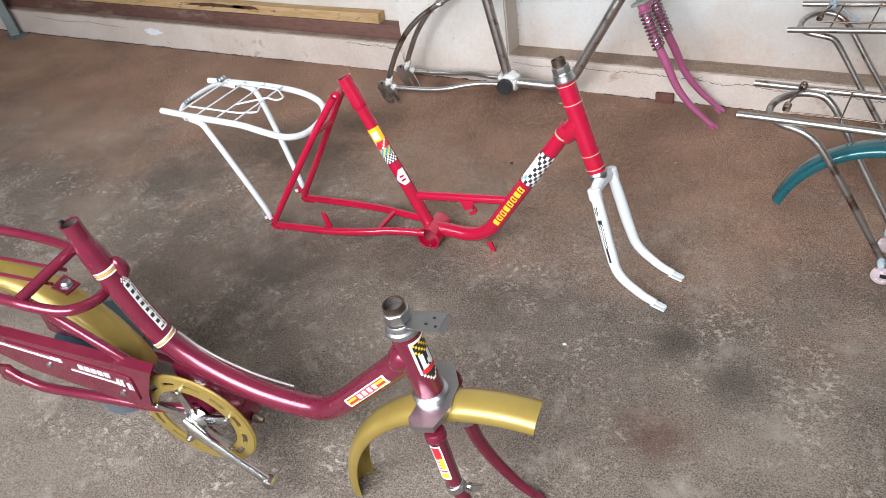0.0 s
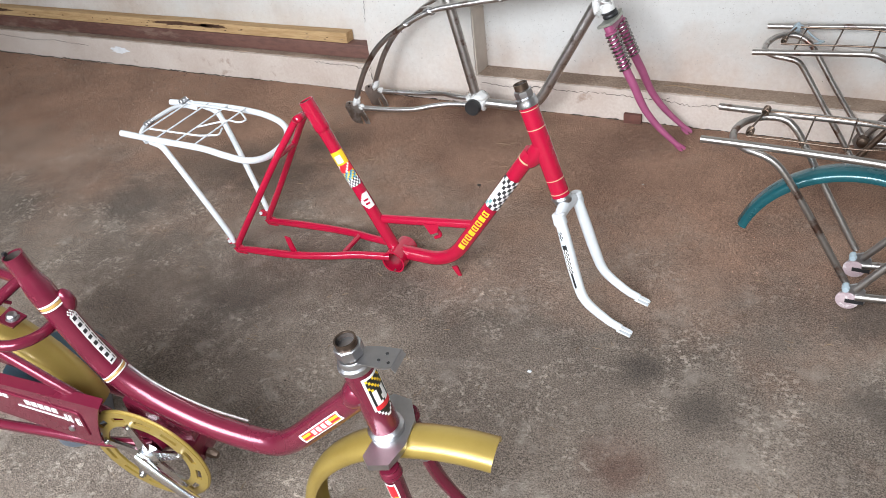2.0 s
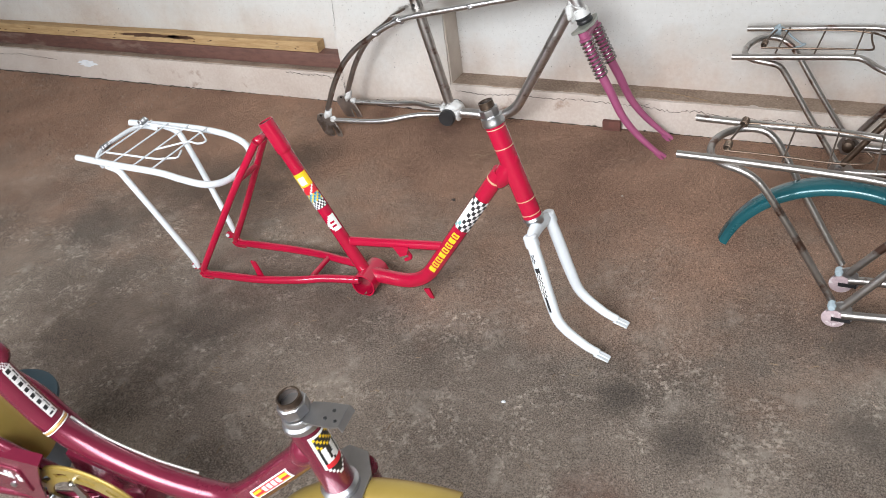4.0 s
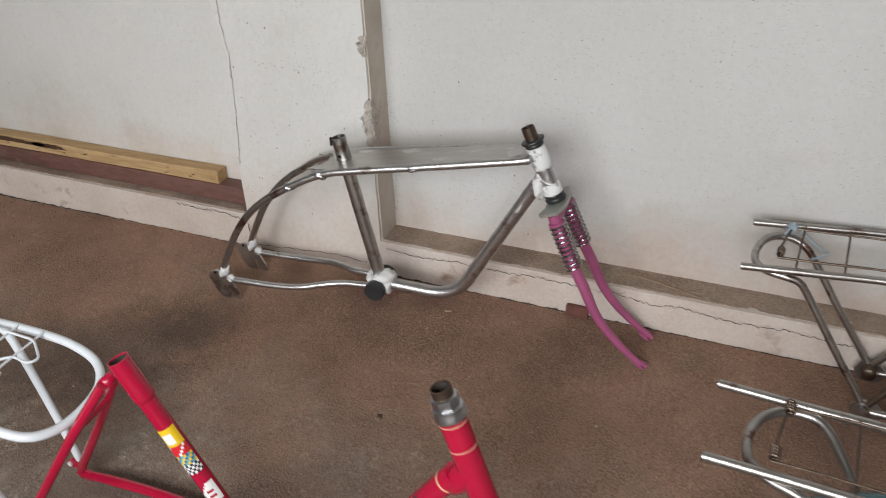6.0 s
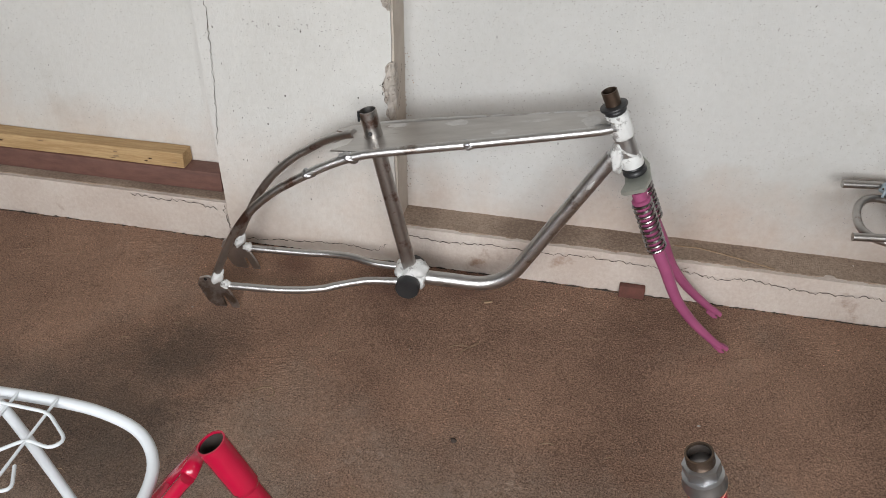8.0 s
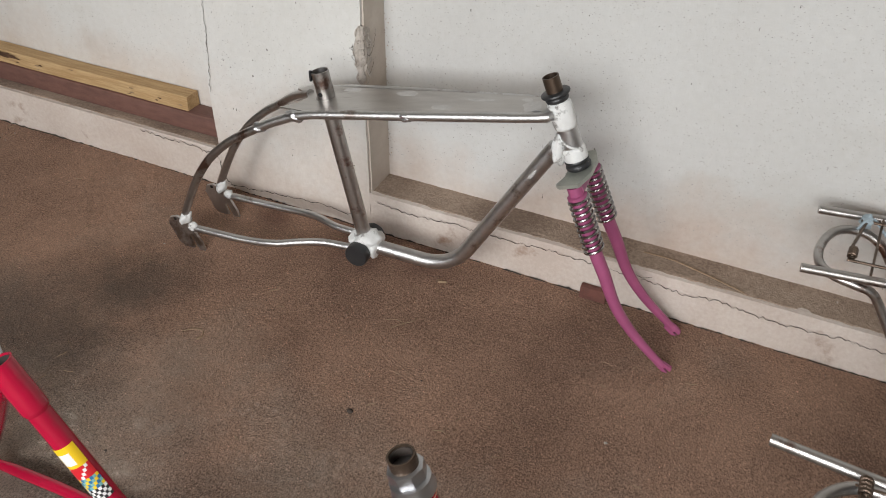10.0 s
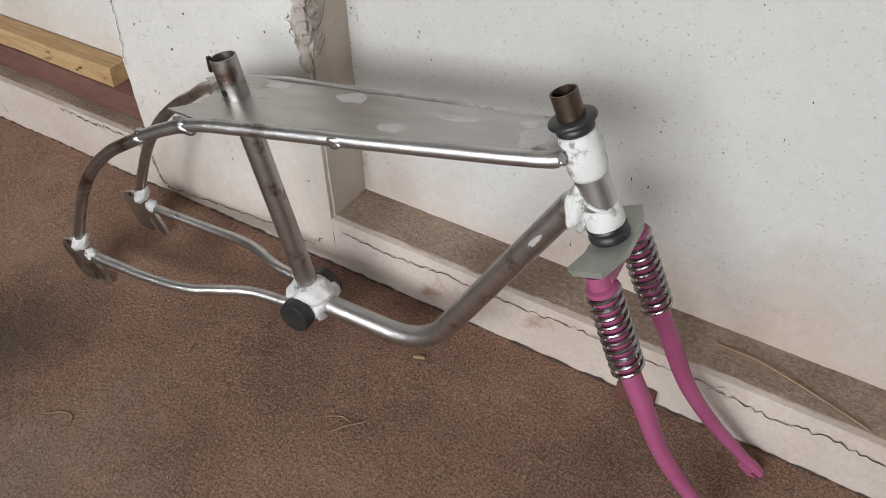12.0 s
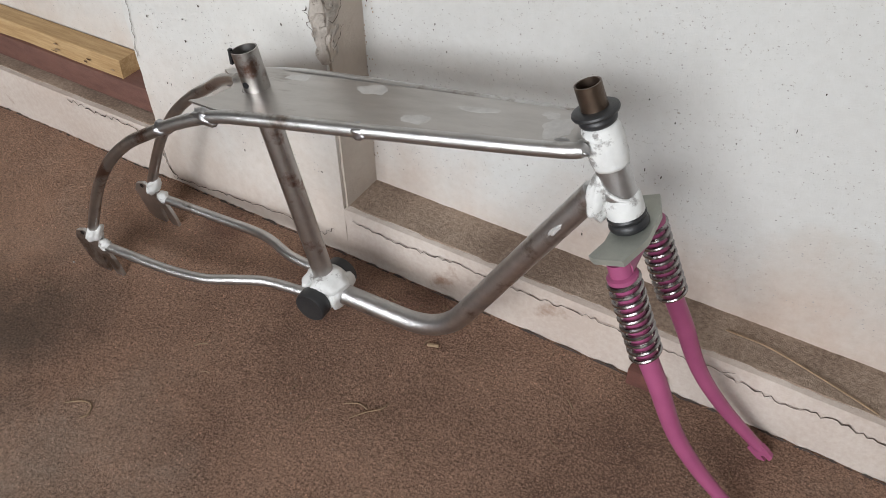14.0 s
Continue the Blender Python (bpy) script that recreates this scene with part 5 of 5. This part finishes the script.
for s in (-1, 1):
    leg = part("leg", tube(smooth(side([(u + DU[s], v, z, r) for u, v, z, r in ((0.434, 0.047, 0.292, 0.0130), (0.438, 0.048, 0.250, 0.0128), (0.443, 0.050, 0.200, 0.0122), (0.452, 0.051, 0.140, 0.0110), (0.474, 0.052, 0.085, 0.0098), (0.505, 0.052, 0.036, 0.0085), (0.528, 0.052, 0.012, 0.0078))], s), 5), seg=16), MAROON, mfork)
    part("leg_collar", lathe((0.4345 + DU[s], s * 0.0475, 0.289), (0.4360 + DU[s], s * 0.0475, 0.275), [(0, 0.0140), (0.3, 0.0158), (0.5, 0.0144), (0.75, 0.0158), (1, 0.0140)], 20), MAROON, leg)
    part("tip", plate([(0.520 + DU[s], s * 0.052, 0.020), (0.546 + DU[s], s * 0.052, 0.010), (0.550 + DU[s], s * 0.052, 0.0), (0.532 + DU[s], s * 0.052, 0.0), (0.516 + DU[s], s * 0.052, 0.010)], (0, 1, 0), 0.007), MAROON, leg)
    z0 = 0.166 if s < 0 else 0.190
    u0 = 0.453 if s < 0 else 0.4395
    cl = part("clamp", lathe((u0 - 0.002, s * 0.0515, z0 + 0.007), (u0 + 0.002, s * 0.0515, z0 - 0.007), [(0, 0.0128), (0.1, 0.0142), (0.9, 0.0142), (1, 0.0128)], 20), ALLOY, leg, "bright clamp band with a hooked tab")
    part("tab", plate([(u0 + 0.008, s * 0.052, z0 + 0.008), (u0 + 0.034, s * 0.052, z0 + 0.012), (u0 + 0.046, s * 0.052, z0 + 0.020), (u0 + 0.040, s * 0.052, z0 + 0.004), (u0 + 0.026, s * 0.052, z0 - 0.008), (u0 + 0.010, s * 0.052, z0 - 0.006)], (0.15, 1, 0.1), 0.003), ALLOY, cl)
    part("bolt", lathe((u0 + 0.022, s * 0.052 - 0.006, z0 + 0.002), (u0 + 0.022, s * 0.052 + 0.006, z0 + 0.002), [(0, 0.005), (1, 0.005)], 6), CHROME, cl)
    if s < 0:
        decal("sticker", smooth([(0.4415, -0.0475, 0.270), (0.444, -0.048, 0.250), (0.4490, -0.050, 0.196)], 5), 0.0132, -34, 40, 22, 8, lambda i, j: 0 if j in (0, 7) or i in (0, 21) else (1 if i < 8 and j % 2 else (2 if i > 17 or (8 <= i < 15 and j < 4) else (0 if 8 <= i < 18 and i % 2 else 1))), [D_WHITE, D_RED, D_YELLOW], leg, "white, red and yellow sticker")
part("front_mudguard", fender((0.528, 0.012), 0.302, 80, 182, 0.026, 0.018, 0.0), GOLD, maroon, "metallic gold front mudguard")

part("rear_mudguard", fender((-0.362, 0.190), 0.244, 175, 8, 0.030, 0.018, 0.0), GOLD, maroon, "metallic gold rear mudguard")
# stays, bracket and hanger
for s in (-1, 1):
    part("chain_stay", tube(smooth(side([(-0.40, 0.062, 0.225), (-0.376, 0.061, 0.207), (-0.325, 0.060, 0.192), (-0.22, 0.056, 0.193), (-0.11, 0.048, 0.188), (-0.03, 0.034, 0.184), (-0.012, 0.028, 0.184)], s), 5), 0.0092, 12), MAROON, maroon)
    part("seat_stay", tube(smooth(side([(-0.212, 0.070, 0.452), (-0.190, 0.054, 0.402), (-0.150, 0.050, 0.362), (-0.105, 0.048, 0.322), (-0.05, 0.036, 0.250), (-0.026, 0.028, 0.205)], s), 4), 0.0085, 12), MAROON, maroon)
    part("dropout", plate([(-0.42, s * 0.062, 0.235), (-0.385, s * 0.062, 0.240), (-0.365, s * 0.062, 0.205), (-0.39, s * 0.062, 0.185), (-0.425, s * 0.062, 0.195)], (0, 1, 0), 0.006), MAROON, maroon)
mshell = part("bottom_bracket", tube([(-0.015, -0.036, 0.184), (-0.015, 0.036, 0.184)], 0.0265, 26, hollow=0.004), MAROON, maroon)
part("hanger_plate", plate([(-0.045, 0.0, 0.194), (-0.035, 0, 0.279), (0.015, 0, 0.255), (0.07, 0, 0.229), (0.07, 0, 0.201), (0.035, 0, 0.164), (-0.005, 0, 0.159)], (0, 1, 0), 0.040), MAROON, mshell)
part("stand_block", box(0.033, 0.073, -0.030, 0.030, 0.154, 0.201, 0.006), MAROON, mshell)
part("stand_bolt", lathe((0.075, -0.012, 0.164), (0.093, -0.012, 0.16), [(0, 0.008), (0.5, 0.009), (1, 0.006)], 8), BRONZE, mshell)
RC = (-0.01, -0.047, 0.178)
crankset = part("chainring", band_plate(RC, (1, 0, 0), (0, 0, 1), [0.074, 0.079, 0.085, 0.094, 0.101, 0.106], 96, lambda i, k: not (i == 2 and k % 8 in (1, 2, 3, 4, 5)) , 0.004), GOLD, maroon, "gold slotted chainring with a chrome crank")
part("ring_lip", tube([(RC[0] + 0.106 * math.cos(a), RC[1] + 0.002, RC[2] + 0.106 * math.sin(a)) for a in np.linspace(0, math.tau, 73)[:-1]], 0.0028, 8, closed=True), GOLD, crankset)
for k in range(5):
    a = radians(20 + 72 * k)
    ca, sa = math.cos(a), math.sin(a)
    at = lambda r, t: (RC[0] + ca * r - sa * t, RC[1] - 0.003, RC[2] + sa * r + ca * t)
    arm = part("spider_arm", plate([at(0.012, 0.012), at(0.040, 0.009), at(0.080, 0.006), at(0.080, -0.006), at(0.040, -0.009), at(0.012, -0.012)], (0, 1, 0), 0.005), CHROME, crankset, "chrome spider arm")
    part("ring_bolt", lathe((RC[0] + ca * 0.076, RC[1] - 0.009, RC[2] + sa * 0.076), (RC[0] + ca * 0.076, RC[1], RC[2] + sa * 0.076), [(0, 0.004), (0.3, 0.0055), (1, 0.0055)], 10), CHROME, crankset)
part("spider_hub", lathe((-0.01, -0.060, 0.178), (-0.01, -0.044, 0.178), [(0, 0.014), (0.15, 0.018), (0.9, 0.026), (1, 0.027)], 20), CHROME, crankset)
crank = part("crank_arm", tube([(-0.023, -0.062, 0.191, 0.0095), (-0.01, -0.064, 0.178, 0.0135), (0.012, -0.067, 0.157, 0.0115), (0.051, -0.069, 0.12, 0.0098), (0.088, -0.069, 0.085, 0.0092), (0.105, -0.069, 0.069, 0.0098), (0.112, -0.069, 0.062, 0.0070)], seg=14, flat=0.75), CHROME, crankset, "chromed crank arm")
part("pedal_eye", lathe((0.105, -0.079, 0.069), (0.105, -0.060, 0.069), [(0, 0.0095), (0.1, 0.0115), (0.9, 0.0115), (1, 0.0095)], 18), CHROME, crank)
part("chain_piece", tube(smooth([(-0.1, -0.040, 0.215), (-0.045, -0.040, 0.241), (0.015, -0.041, 0.251)], 5), 0.005, 6), BRONZE, crankset)

guard = part("chain_guard", plate([(-0.400, -0.062, 0.3337), (-0.035, -0.062, 0.3084), (-0.062, -0.062, 0.2584), (-0.078, -0.062, 0.2126), (-0.092, -0.062, 0.2036), (-0.320, -0.062, 0.2477), (-0.400, -0.062, 0.2838)], (0, 1, 0), 0.003), MAROON, maroon, "maroon sheet chain guard with white lettering bars")
part("top_flange", plate([(-0.400, -0.064, 0.3347), (-0.032, -0.064, 0.3091), (-0.036, -0.046, 0.3115), (-0.400, -0.046, 0.3367)], (0, 0, 1), 0.003), MAROON, guard)
part("bead", tube(rounded([(-0.340, -0.0645, 0.3172), (-0.085, -0.0645, 0.2861), (-0.092, -0.0645, 0.2306)], 0.01, 3), 0.0022, 8), MAROON, guard)
for k, (u0, u1, z, h) in enumerate(((-0.360, -0.248, 0.3072, 0.0035), (-0.248, -0.225, 0.2913, 0.012), (-0.195, -0.130, 0.2819, 0.0105), (-0.215, -0.110, 0.2734, 0.0025), (-0.123, -0.107, 0.2590, 0.016), (-0.104, -0.086, 0.2530, 0.016))):
    wd = (u1 - u0)
    cells = 1 if h < 0.006 else max(2, int(wd / 0.011))
    for c in range(cells):
        a0, a1 = u0 + wd * c / cells + (0.001 if cells > 1 else 0), u0 + wd * (c + 1) / cells - (0.002 if cells > 1 else 0)
        dz = lambda u: -(u - u0) * 0.135
        part("lettering_bar", plate([(a0, -0.0642, z + dz(a0)), (a1, -0.0642, z + dz(a1)), (a1 + h * 0.12, -0.0642, z + dz(a1) + h), (a0 + h * 0.12, -0.0642, z + dz(a0) + h)], (0, 1, 0), 0.0012), D_WHITE, guard, "white bar of lettering")
for u, z in ((-0.265, 0.274), (-0.125, 0.237)):
    part("screw", lathe((u, -0.0675, z), (u, -0.062, z), [(0, 0.003), (0.3, 0.0055), (1, 0.0060)], 12), ALLOY, guard)

# carrier over the rear mudguard
rail = part("rack", tube(smooth([(-0.670, -0.078, 0.476), (-0.460, -0.082, 0.468), (-0.230, -0.085, 0.462), (-0.170, -0.085, 0.456), (-0.122, -0.076, 0.446), (-0.102, -0.055, 0.438), (-0.098, -0.030, 0.430), (-0.100, -0.012, 0.426)], 5), 0.0088, 14), MAROON, maroon, "maroon tubular carrier")
part("rail", tube(smooth([(-0.670, 0.055, 0.468), (-0.410, 0.058, 0.460), (-0.280, 0.056, 0.456), (-0.170, 0.030, 0.470), (-0.125, 0.012, 0.478)], 5), 0.0088, 14), MAROON, rail)
part("cross_tube", tube([(-0.185, -0.084, 0.466), (-0.152, 0.040, 0.484)], 0.0088, 14), MAROON, rail)
for v in (-0.028, 0.004):
    part("wire", tube([(-0.64, v, 0.462), (-0.165, v - 0.01, 0.458)], 0.003, 8), MAROON, rail)
part("fixing", plate([(-0.218, -0.012, 0.414), (-0.190, -0.012, 0.404), (-0.186, 0.016, 0.403), (-0.212, 0.016, 0.418)], (0.35, 0, 1), 0.004), MAROON, rail)
part("bolt", lathe((-0.200, 0.004, 0.418), (-0.203, 0.004, 0.405), [(0, 0.005), (0.2, 0.0085), (0.5, 0.0085), (0.55, 0.0115), (1, 0.0115)], 12), ALLOY, rail)

# the tub under the back end
tub = thing("plastic_tub", pose(-0.135, -1.555, 0), "dark blue plastic tub standing under the maroon frame", "tub")
part("wall", lathe((0, 0, 0), (0, 0, 0.165), [(0, 0.052), (0.02, 0.056), (0.5, 0.070), (0.93, 0.083), (0.95, 0.088), (1.0, 0.090)], 40), BLUEGREY, tub, "greyish blue outer wall")
part("lid", lathe((0, 0, 0.1655), (0, 0, 0.178), [(0, 0.091), (0.3, 0.096), (0.85, 0.095), (1, 0.088)], 40), BLUE, tub, "dark blue lid")


# ---- two unpainted steel frames with carriers ----
near_frame = thing("steel_bicycle_frame", pose(0.971, -0.642, 0.012, 0.6, -1.6, -1.4) @ Matrix.Translation((-1.0, 0.62, 0)), "tarnished unpainted bicycle frame with carrier and dark teal mudguard", "bicycle frame", "bicycle frames")
ZN = 0.333
nr = part("rack", tube(smooth([(0.888, -0.681, ZN + 0.002), (1.00, -0.686, ZN + 0.001), (1.12, -0.694, ZN), (1.205, -0.699, ZN - 0.002), (1.255, -0.694, ZN - 0.010), (1.288, -0.670, ZN - 0.018), (1.300, -0.628, ZN - 0.020), (1.286, -0.585, ZN - 0.014), (1.252, -0.560, ZN - 0.004), (1.20, -0.551, ZN), (1.12, -0.543, ZN), (1.00, -0.532, ZN - 0.002), (0.887, -0.521, ZN - 0.003)], 5), 0.0073, 14), DULL_STEEL, near_frame, "bent steel tube carrier rail")
arch = [(1.186, -0.690, 0.050), (1.174, -0.691, 0.072), (1.110, -0.693, 0.187), (1.062, -0.694, 0.268), (1.036, -0.693, 0.302), (1.008, -0.692, 0.319), (0.975, -0.682, 0.323), (0.948, -0.661, 0.326), (0.940, -0.630, 0.328), (0.943, -0.600, 0.329), (0.956, -0.570, 0.328), (0.983, -0.548, 0.328), (1.020, -0.546, 0.326), (1.042, -0.547, 0.310), (1.062, -0.550, 0.280), (1.112, -0.560, 0.190), (1.176, -0.574, 0.080), (1.190, -0.577, 0.058)]
part("rack_leg", tube(smooth(arch, 4), 0.0073, 14), DULL_STEEL, nr, "arched carrier leg")
for x in (1.075, 1.150, 1.225):
    part("wire", tube([(x, -0.690, ZN + 0.009), (x + 0.004, -0.548, ZN + 0.008)], 0.0017, 8), BRONZE, nr)
nclip = part("spring_clip", tube(smooth([(0.972, -0.668, 0.344), (1.05, -0.672, 0.345), (1.15, -0.678, 0.344), (1.205, -0.670, 0.343), (1.218, -0.655, 0.346), (1.207, -0.645, 0.352)], 4), 0.0017, 8), BRONZE, nr, "wire spring clip")
part("wire", tube(smooth([(0.978, -0.560, 0.346), (1.06, -0.558, 0.346), (1.16, -0.566, 0.345), (1.215, -0.578, 0.343)], 4), 0.0017, 8), BRONZE, nclip)
part("coil", tube([(0.988 + 0.0065 * math.cos(k * 0.9), -0.572 + k * 0.0004, 0.349 + 0.0065 * math.sin(k * 0.9)) for k in range(56)], 0.0014, 6), BRONZE, nclip)
part("coil", tube([(0.976 + 0.0065 * math.cos(k * 0.9), -0.668 + k * 0.0004, 0.349 + 0.0065 * math.sin(k * 0.9)) for k in range(56)], 0.0014, 6), BRONZE, nclip)
part("clip_rod", tube([(0.986, -0.562, 0.348), (0.974, -0.655, 0.350)], 0.0022, 8), BRONZE, nclip)
part("mudguard", fender((1.184, 0.030), 0.240, 159, 28, 0.026, 0.016, -0.612), GREEN, near_frame, "dark teal enamel mudguard")
for y, zf in ((-0.703, 0.052), (-0.592, 0.060)):
    d = part("dropout", lathe((1.192, y - 0.003, 0.0215), (1.192, y + 0.003, 0.0215), [(0, 0.0185), (0.2, 0.0215), (0.8, 0.0215), (1, 0.0185)], 26), PINKDIRT, near_frame, "round slotted dropout, chalky pink")
    part("slot", box(1.188, 1.222, y - 0.0045, y + 0.0045, 0.0165, 0.0255, 0.001), D_BLACK, d)
    part("axle_plate", plate([(1.176, y, 0.030), (1.184, y, 0.055), (1.206, y, 0.064), (1.222, y, 0.050), (1.225, y, 0.022), (1.206, y, 0.014)], (0, 1, 0), 0.005), ALLOY, d)
    part("bolt", lathe((1.187, y - 0.010, 0.051), (1.187, y + 0.006, 0.051), [(0, 0.006), (0.3, 0.008), (1, 0.008)], 12), PALEBLUE, d)
    part("chain_stay", tube(smooth([(1.205, y, 0.032), (1.26, y + 0.004, 0.034), (1.40, y + 0.012 * (1 if y < -0.65 else -1), 0.044), (1.56, -0.648 + (0.022 if y > -0.65 else -0.022), 0.062)], 4), 0.0085, 12), DULL_STEEL, near_frame)
    part("seat_stay", tube(smooth([(1.205, y, 0.050), (1.28, y + (0.006 if y < -0.65 else -0.006), 0.155), (1.40, -0.648 + (0.030 if y > -0.65 else -0.030), 0.330), (1.435, -0.648 + (0.018 if y > -0.65 else -0.018), 0.385)], 4), 0.0080, 12), DULL_STEEL, near_frame)
part("bottom_bracket", tube([(1.58, -0.684, 0.066), (1.58, -0.612, 0.066)], 0.024, 22, hollow=0.004), DULL_STEEL, near_frame)
part("seat_tube", tube([(1.578, -0.648, 0.075), (1.435, -0.648, 0.42)], 0.0145, 16, hollow=0.0018), DULL_STEEL, near_frame)
part("down_tube", tube([(1.595, -0.648, 0.075), (1.76, -0.648, 0.09), (1.93, -0.648, 0.36)], 0.0150, 16), DULL_STEEL, near_frame)
part("head_tube", tube([(1.945, -0.648, 0.31), (1.905, -0.648, 0.44)], 0.0180, 18, hollow=0.002), DULL_STEEL, near_frame)
for dy in (-0.05, 0.05):
    part("fork_leg", tube(smooth([(1.948, -0.648 + dy, 0.30), (1.985, -0.648 + dy, 0.18), (2.02, -0.648 + dy, 0.08), (2.09, -0.648 + dy, 0.008)], 4), 0.0105, 12), DULL_STEEL, near_frame)
part("fork_crown", tube([(1.947, -0.70, 0.302), (1.947, -0.596, 0.302)], 0.0135, 12), DULL_STEEL, near_frame)

far_frame = thing("steel_bicycle_frame", pose(0.990, -0.061, 0, -0.3, -0.2, -4.0) @ Matrix.Translation((-1.0, 0.07, 0)), "tarnished unpainted bicycle frame with carrier leaning at the wall", "bicycle frame", "bicycle frames")
ZF = 0.304
fr_ = part("rack", tube(smooth([(0.867, -0.163, ZF - 0.002), (1.00, -0.140, ZF), (1.115, -0.117, ZF), (1.150, -0.118, ZF - 0.003), (1.185, -0.140, ZF - 0.012), (1.220, -0.150, ZF - 0.018), (1.250, -0.128, ZF - 0.020), (1.262, -0.080, ZF - 0.018), (1.252, -0.024, ZF - 0.008), (1.222, 0.030, ZF + 0.002), (1.170, 0.056, ZF + 0.006), (1.10, 0.051, ZF + 0.006), (1.00, 0.030, ZF + 0.006), (0.864, 0.002, ZF + 0.006)], 5), 0.0073, 14), DULL_STEEL, far_frame, "bent steel tube carrier rail")
arch = [(1.128, -0.150, 0.048), (1.112, -0.148, 0.072), (1.050, -0.143, 0.165), (0.992, -0.139, 0.255), (0.972, -0.142, 0.280), (0.945, -0.146, 0.288), (0.912, -0.142, 0.291), (0.890, -0.122, 0.293), (0.884, -0.085, 0.295), (0.892, -0.042, 0.296), (0.912, -0.014, 0.296), (0.945, -0.004, 0.292), (0.972, -0.006, 0.278), (0.995, -0.008, 0.250), (1.055, -0.014, 0.160), (1.118, -0.018, 0.070), (1.134, -0.020, 0.046)]
part("rack_leg", tube(smooth(arch, 4), 0.0073, 14), DULL_STEEL, fr_, "arched carrier leg")
for x in (0.962, 1.045, 1.128):
    part("wire", tube([(x, -0.152 + (x - 0.93) * 0.18, ZF + 0.009), (x, 0.018 + (x - 0.96) * 0.12, ZF + 0.009)], 0.0021, 8), BRONZE, fr_)
fclip = part("spring_clip", tube(smooth([(0.925, -0.128, 0.316), (1.00, -0.118, 0.316), (1.08, -0.102, 0.315), (1.14, -0.092, 0.314), (1.162, -0.078, 0.312), (1.155, -0.05, 0.318), (1.150, -0.02, 0.326), (1.162, -0.005, 0.320)], 4), 0.0024, 8), BRONZE, fr_, "rusty wire spring clip with a hook")
part("wire", tube(smooth([(0.930, -0.010, 0.318), (1.02, 0.004, 0.316), (1.11, 0.018, 0.315), (1.17, 0.012, 0.310), (1.185, -0.01, 0.304)], 4), 0.0022, 8), BRONZE, fclip)
part("clip_rod", tube([(0.938, -0.012, 0.318), (0.925, -0.110, 0.318)], 0.0026, 8), BRONZE, fclip)
part("coil", tube([(0.930 + 0.006 * math.cos(k * 0.9), -0.122 + k * 0.0004, 0.320 + 0.006 * math.sin(k * 0.9)) for k in range(56)], 0.0018, 6), BRONZE, fclip)
part("cord", tube(smooth([(0.928, -0.030, 0.312), (0.938, -0.012, 0.322), (0.950, 0.004, 0.316), (0.975, -0.010, 0.300), (1.00, -0.035, 0.296), (1.012, -0.06, 0.304), (0.985, -0.085, 0.300)], 5), 0.0025, 8), PALEBLUE, fclip, "pale blue cord tied round the rail")
part("knot", blob((0.938, -0.004, 0.314), (0.010, 0.012, 0.012), 5, 0.5), PALEBLUE, fclip)
for y, s in ((-0.152, -1), (-0.022, 1)):
    d = part("dropout", plate([(1.112, y, 0.030), (1.122, y, 0.052), (1.150, y, 0.056), (1.172, y, 0.036), (1.165, y, 0.010), (1.145, y, 0.0), (1.125, y, 0.006)], (0, 1, 0), 0.006), DULL_STEEL, far_frame)
    part("bolt", lathe((1.135, y - 0.010, 0.036), (1.135, y + 0.010, 0.036), [(0, 0.006), (0.3, 0.0085), (0.8, 0.0085), (1, 0.006)], 8), ALLOY, d)
    part("chain_stay", tube(smooth([(1.150, y, 0.028), (1.20, y, 0.032), (1.30, y - s * 0.012, 0.038), (1.48, -0.086 + s * 0.024, 0.060)], 4), 0.0085, 12), DULL_STEEL, far_frame)
    part("seat_stay", tube(smooth([(1.142, y, 0.046), (1.20, y - s * 0.008, 0.135), (1.30, -0.086 + s * 0.036, 0.280), (1.352, -0.086 + s * 0.018, 0.360)], 4), 0.0080, 12), BRONZE if s < 0 else DULL_STEEL, far_frame)
part("hub", lathe((1.140, -0.050, 0.036), (1.140, -0.010, 0.036), [(0, 0.008), (0.1, 0.014), (0.5, 0.016), (0.9, 0.014), (1, 0.009)], 16), BRONZE, far_frame, "greasy dark hub piece")
part("sleeve", tube([(1.232, -0.034, 0.036), (1.345, -0.044, 0.042)], 0.0215, 20, hollow=0.003), BLUEGREY, far_frame, "blue-grey plastic sleeve on the chain stay")
part("bottom_bracket", tube([(1.50, -0.122, 0.064), (1.50, -0.050, 0.064)], 0.024, 22, hollow=0.004), DULL_STEEL, far_frame)
part("seat_tube", tube([(1.498, -0.086, 0.073), (1.352, -0.086, 0.40)], 0.0145, 16, hollow=0.0018), DULL_STEEL, far_frame)
part("down_tube", tube([(1.515, -0.086, 0.073), (1.68, -0.086, 0.085), (1.85, -0.086, 0.36)], 0.0150, 16), DULL_STEEL, far_frame)
part("head_tube", tube([(1.865, -0.086, 0.31), (1.825, -0.086, 0.44)], 0.0180, 18, hollow=0.002), DULL_STEEL, far_frame)
part("fork_crown", tube([(1.867, -0.138, 0.302), (1.867, -0.034, 0.302)], 0.0135, 12), DULL_STEEL, far_frame)
for dy in (-0.05, 0.05):
    part("fork_leg", tube(smooth([(1.868, -0.086 + dy, 0.30), (1.905, -0.086 + dy, 0.18), (1.94, -0.086 + dy, 0.08), (2.01, -0.086 + dy, 0.008)], 4), 0.0105, 12), DULL_STEEL, far_frame)
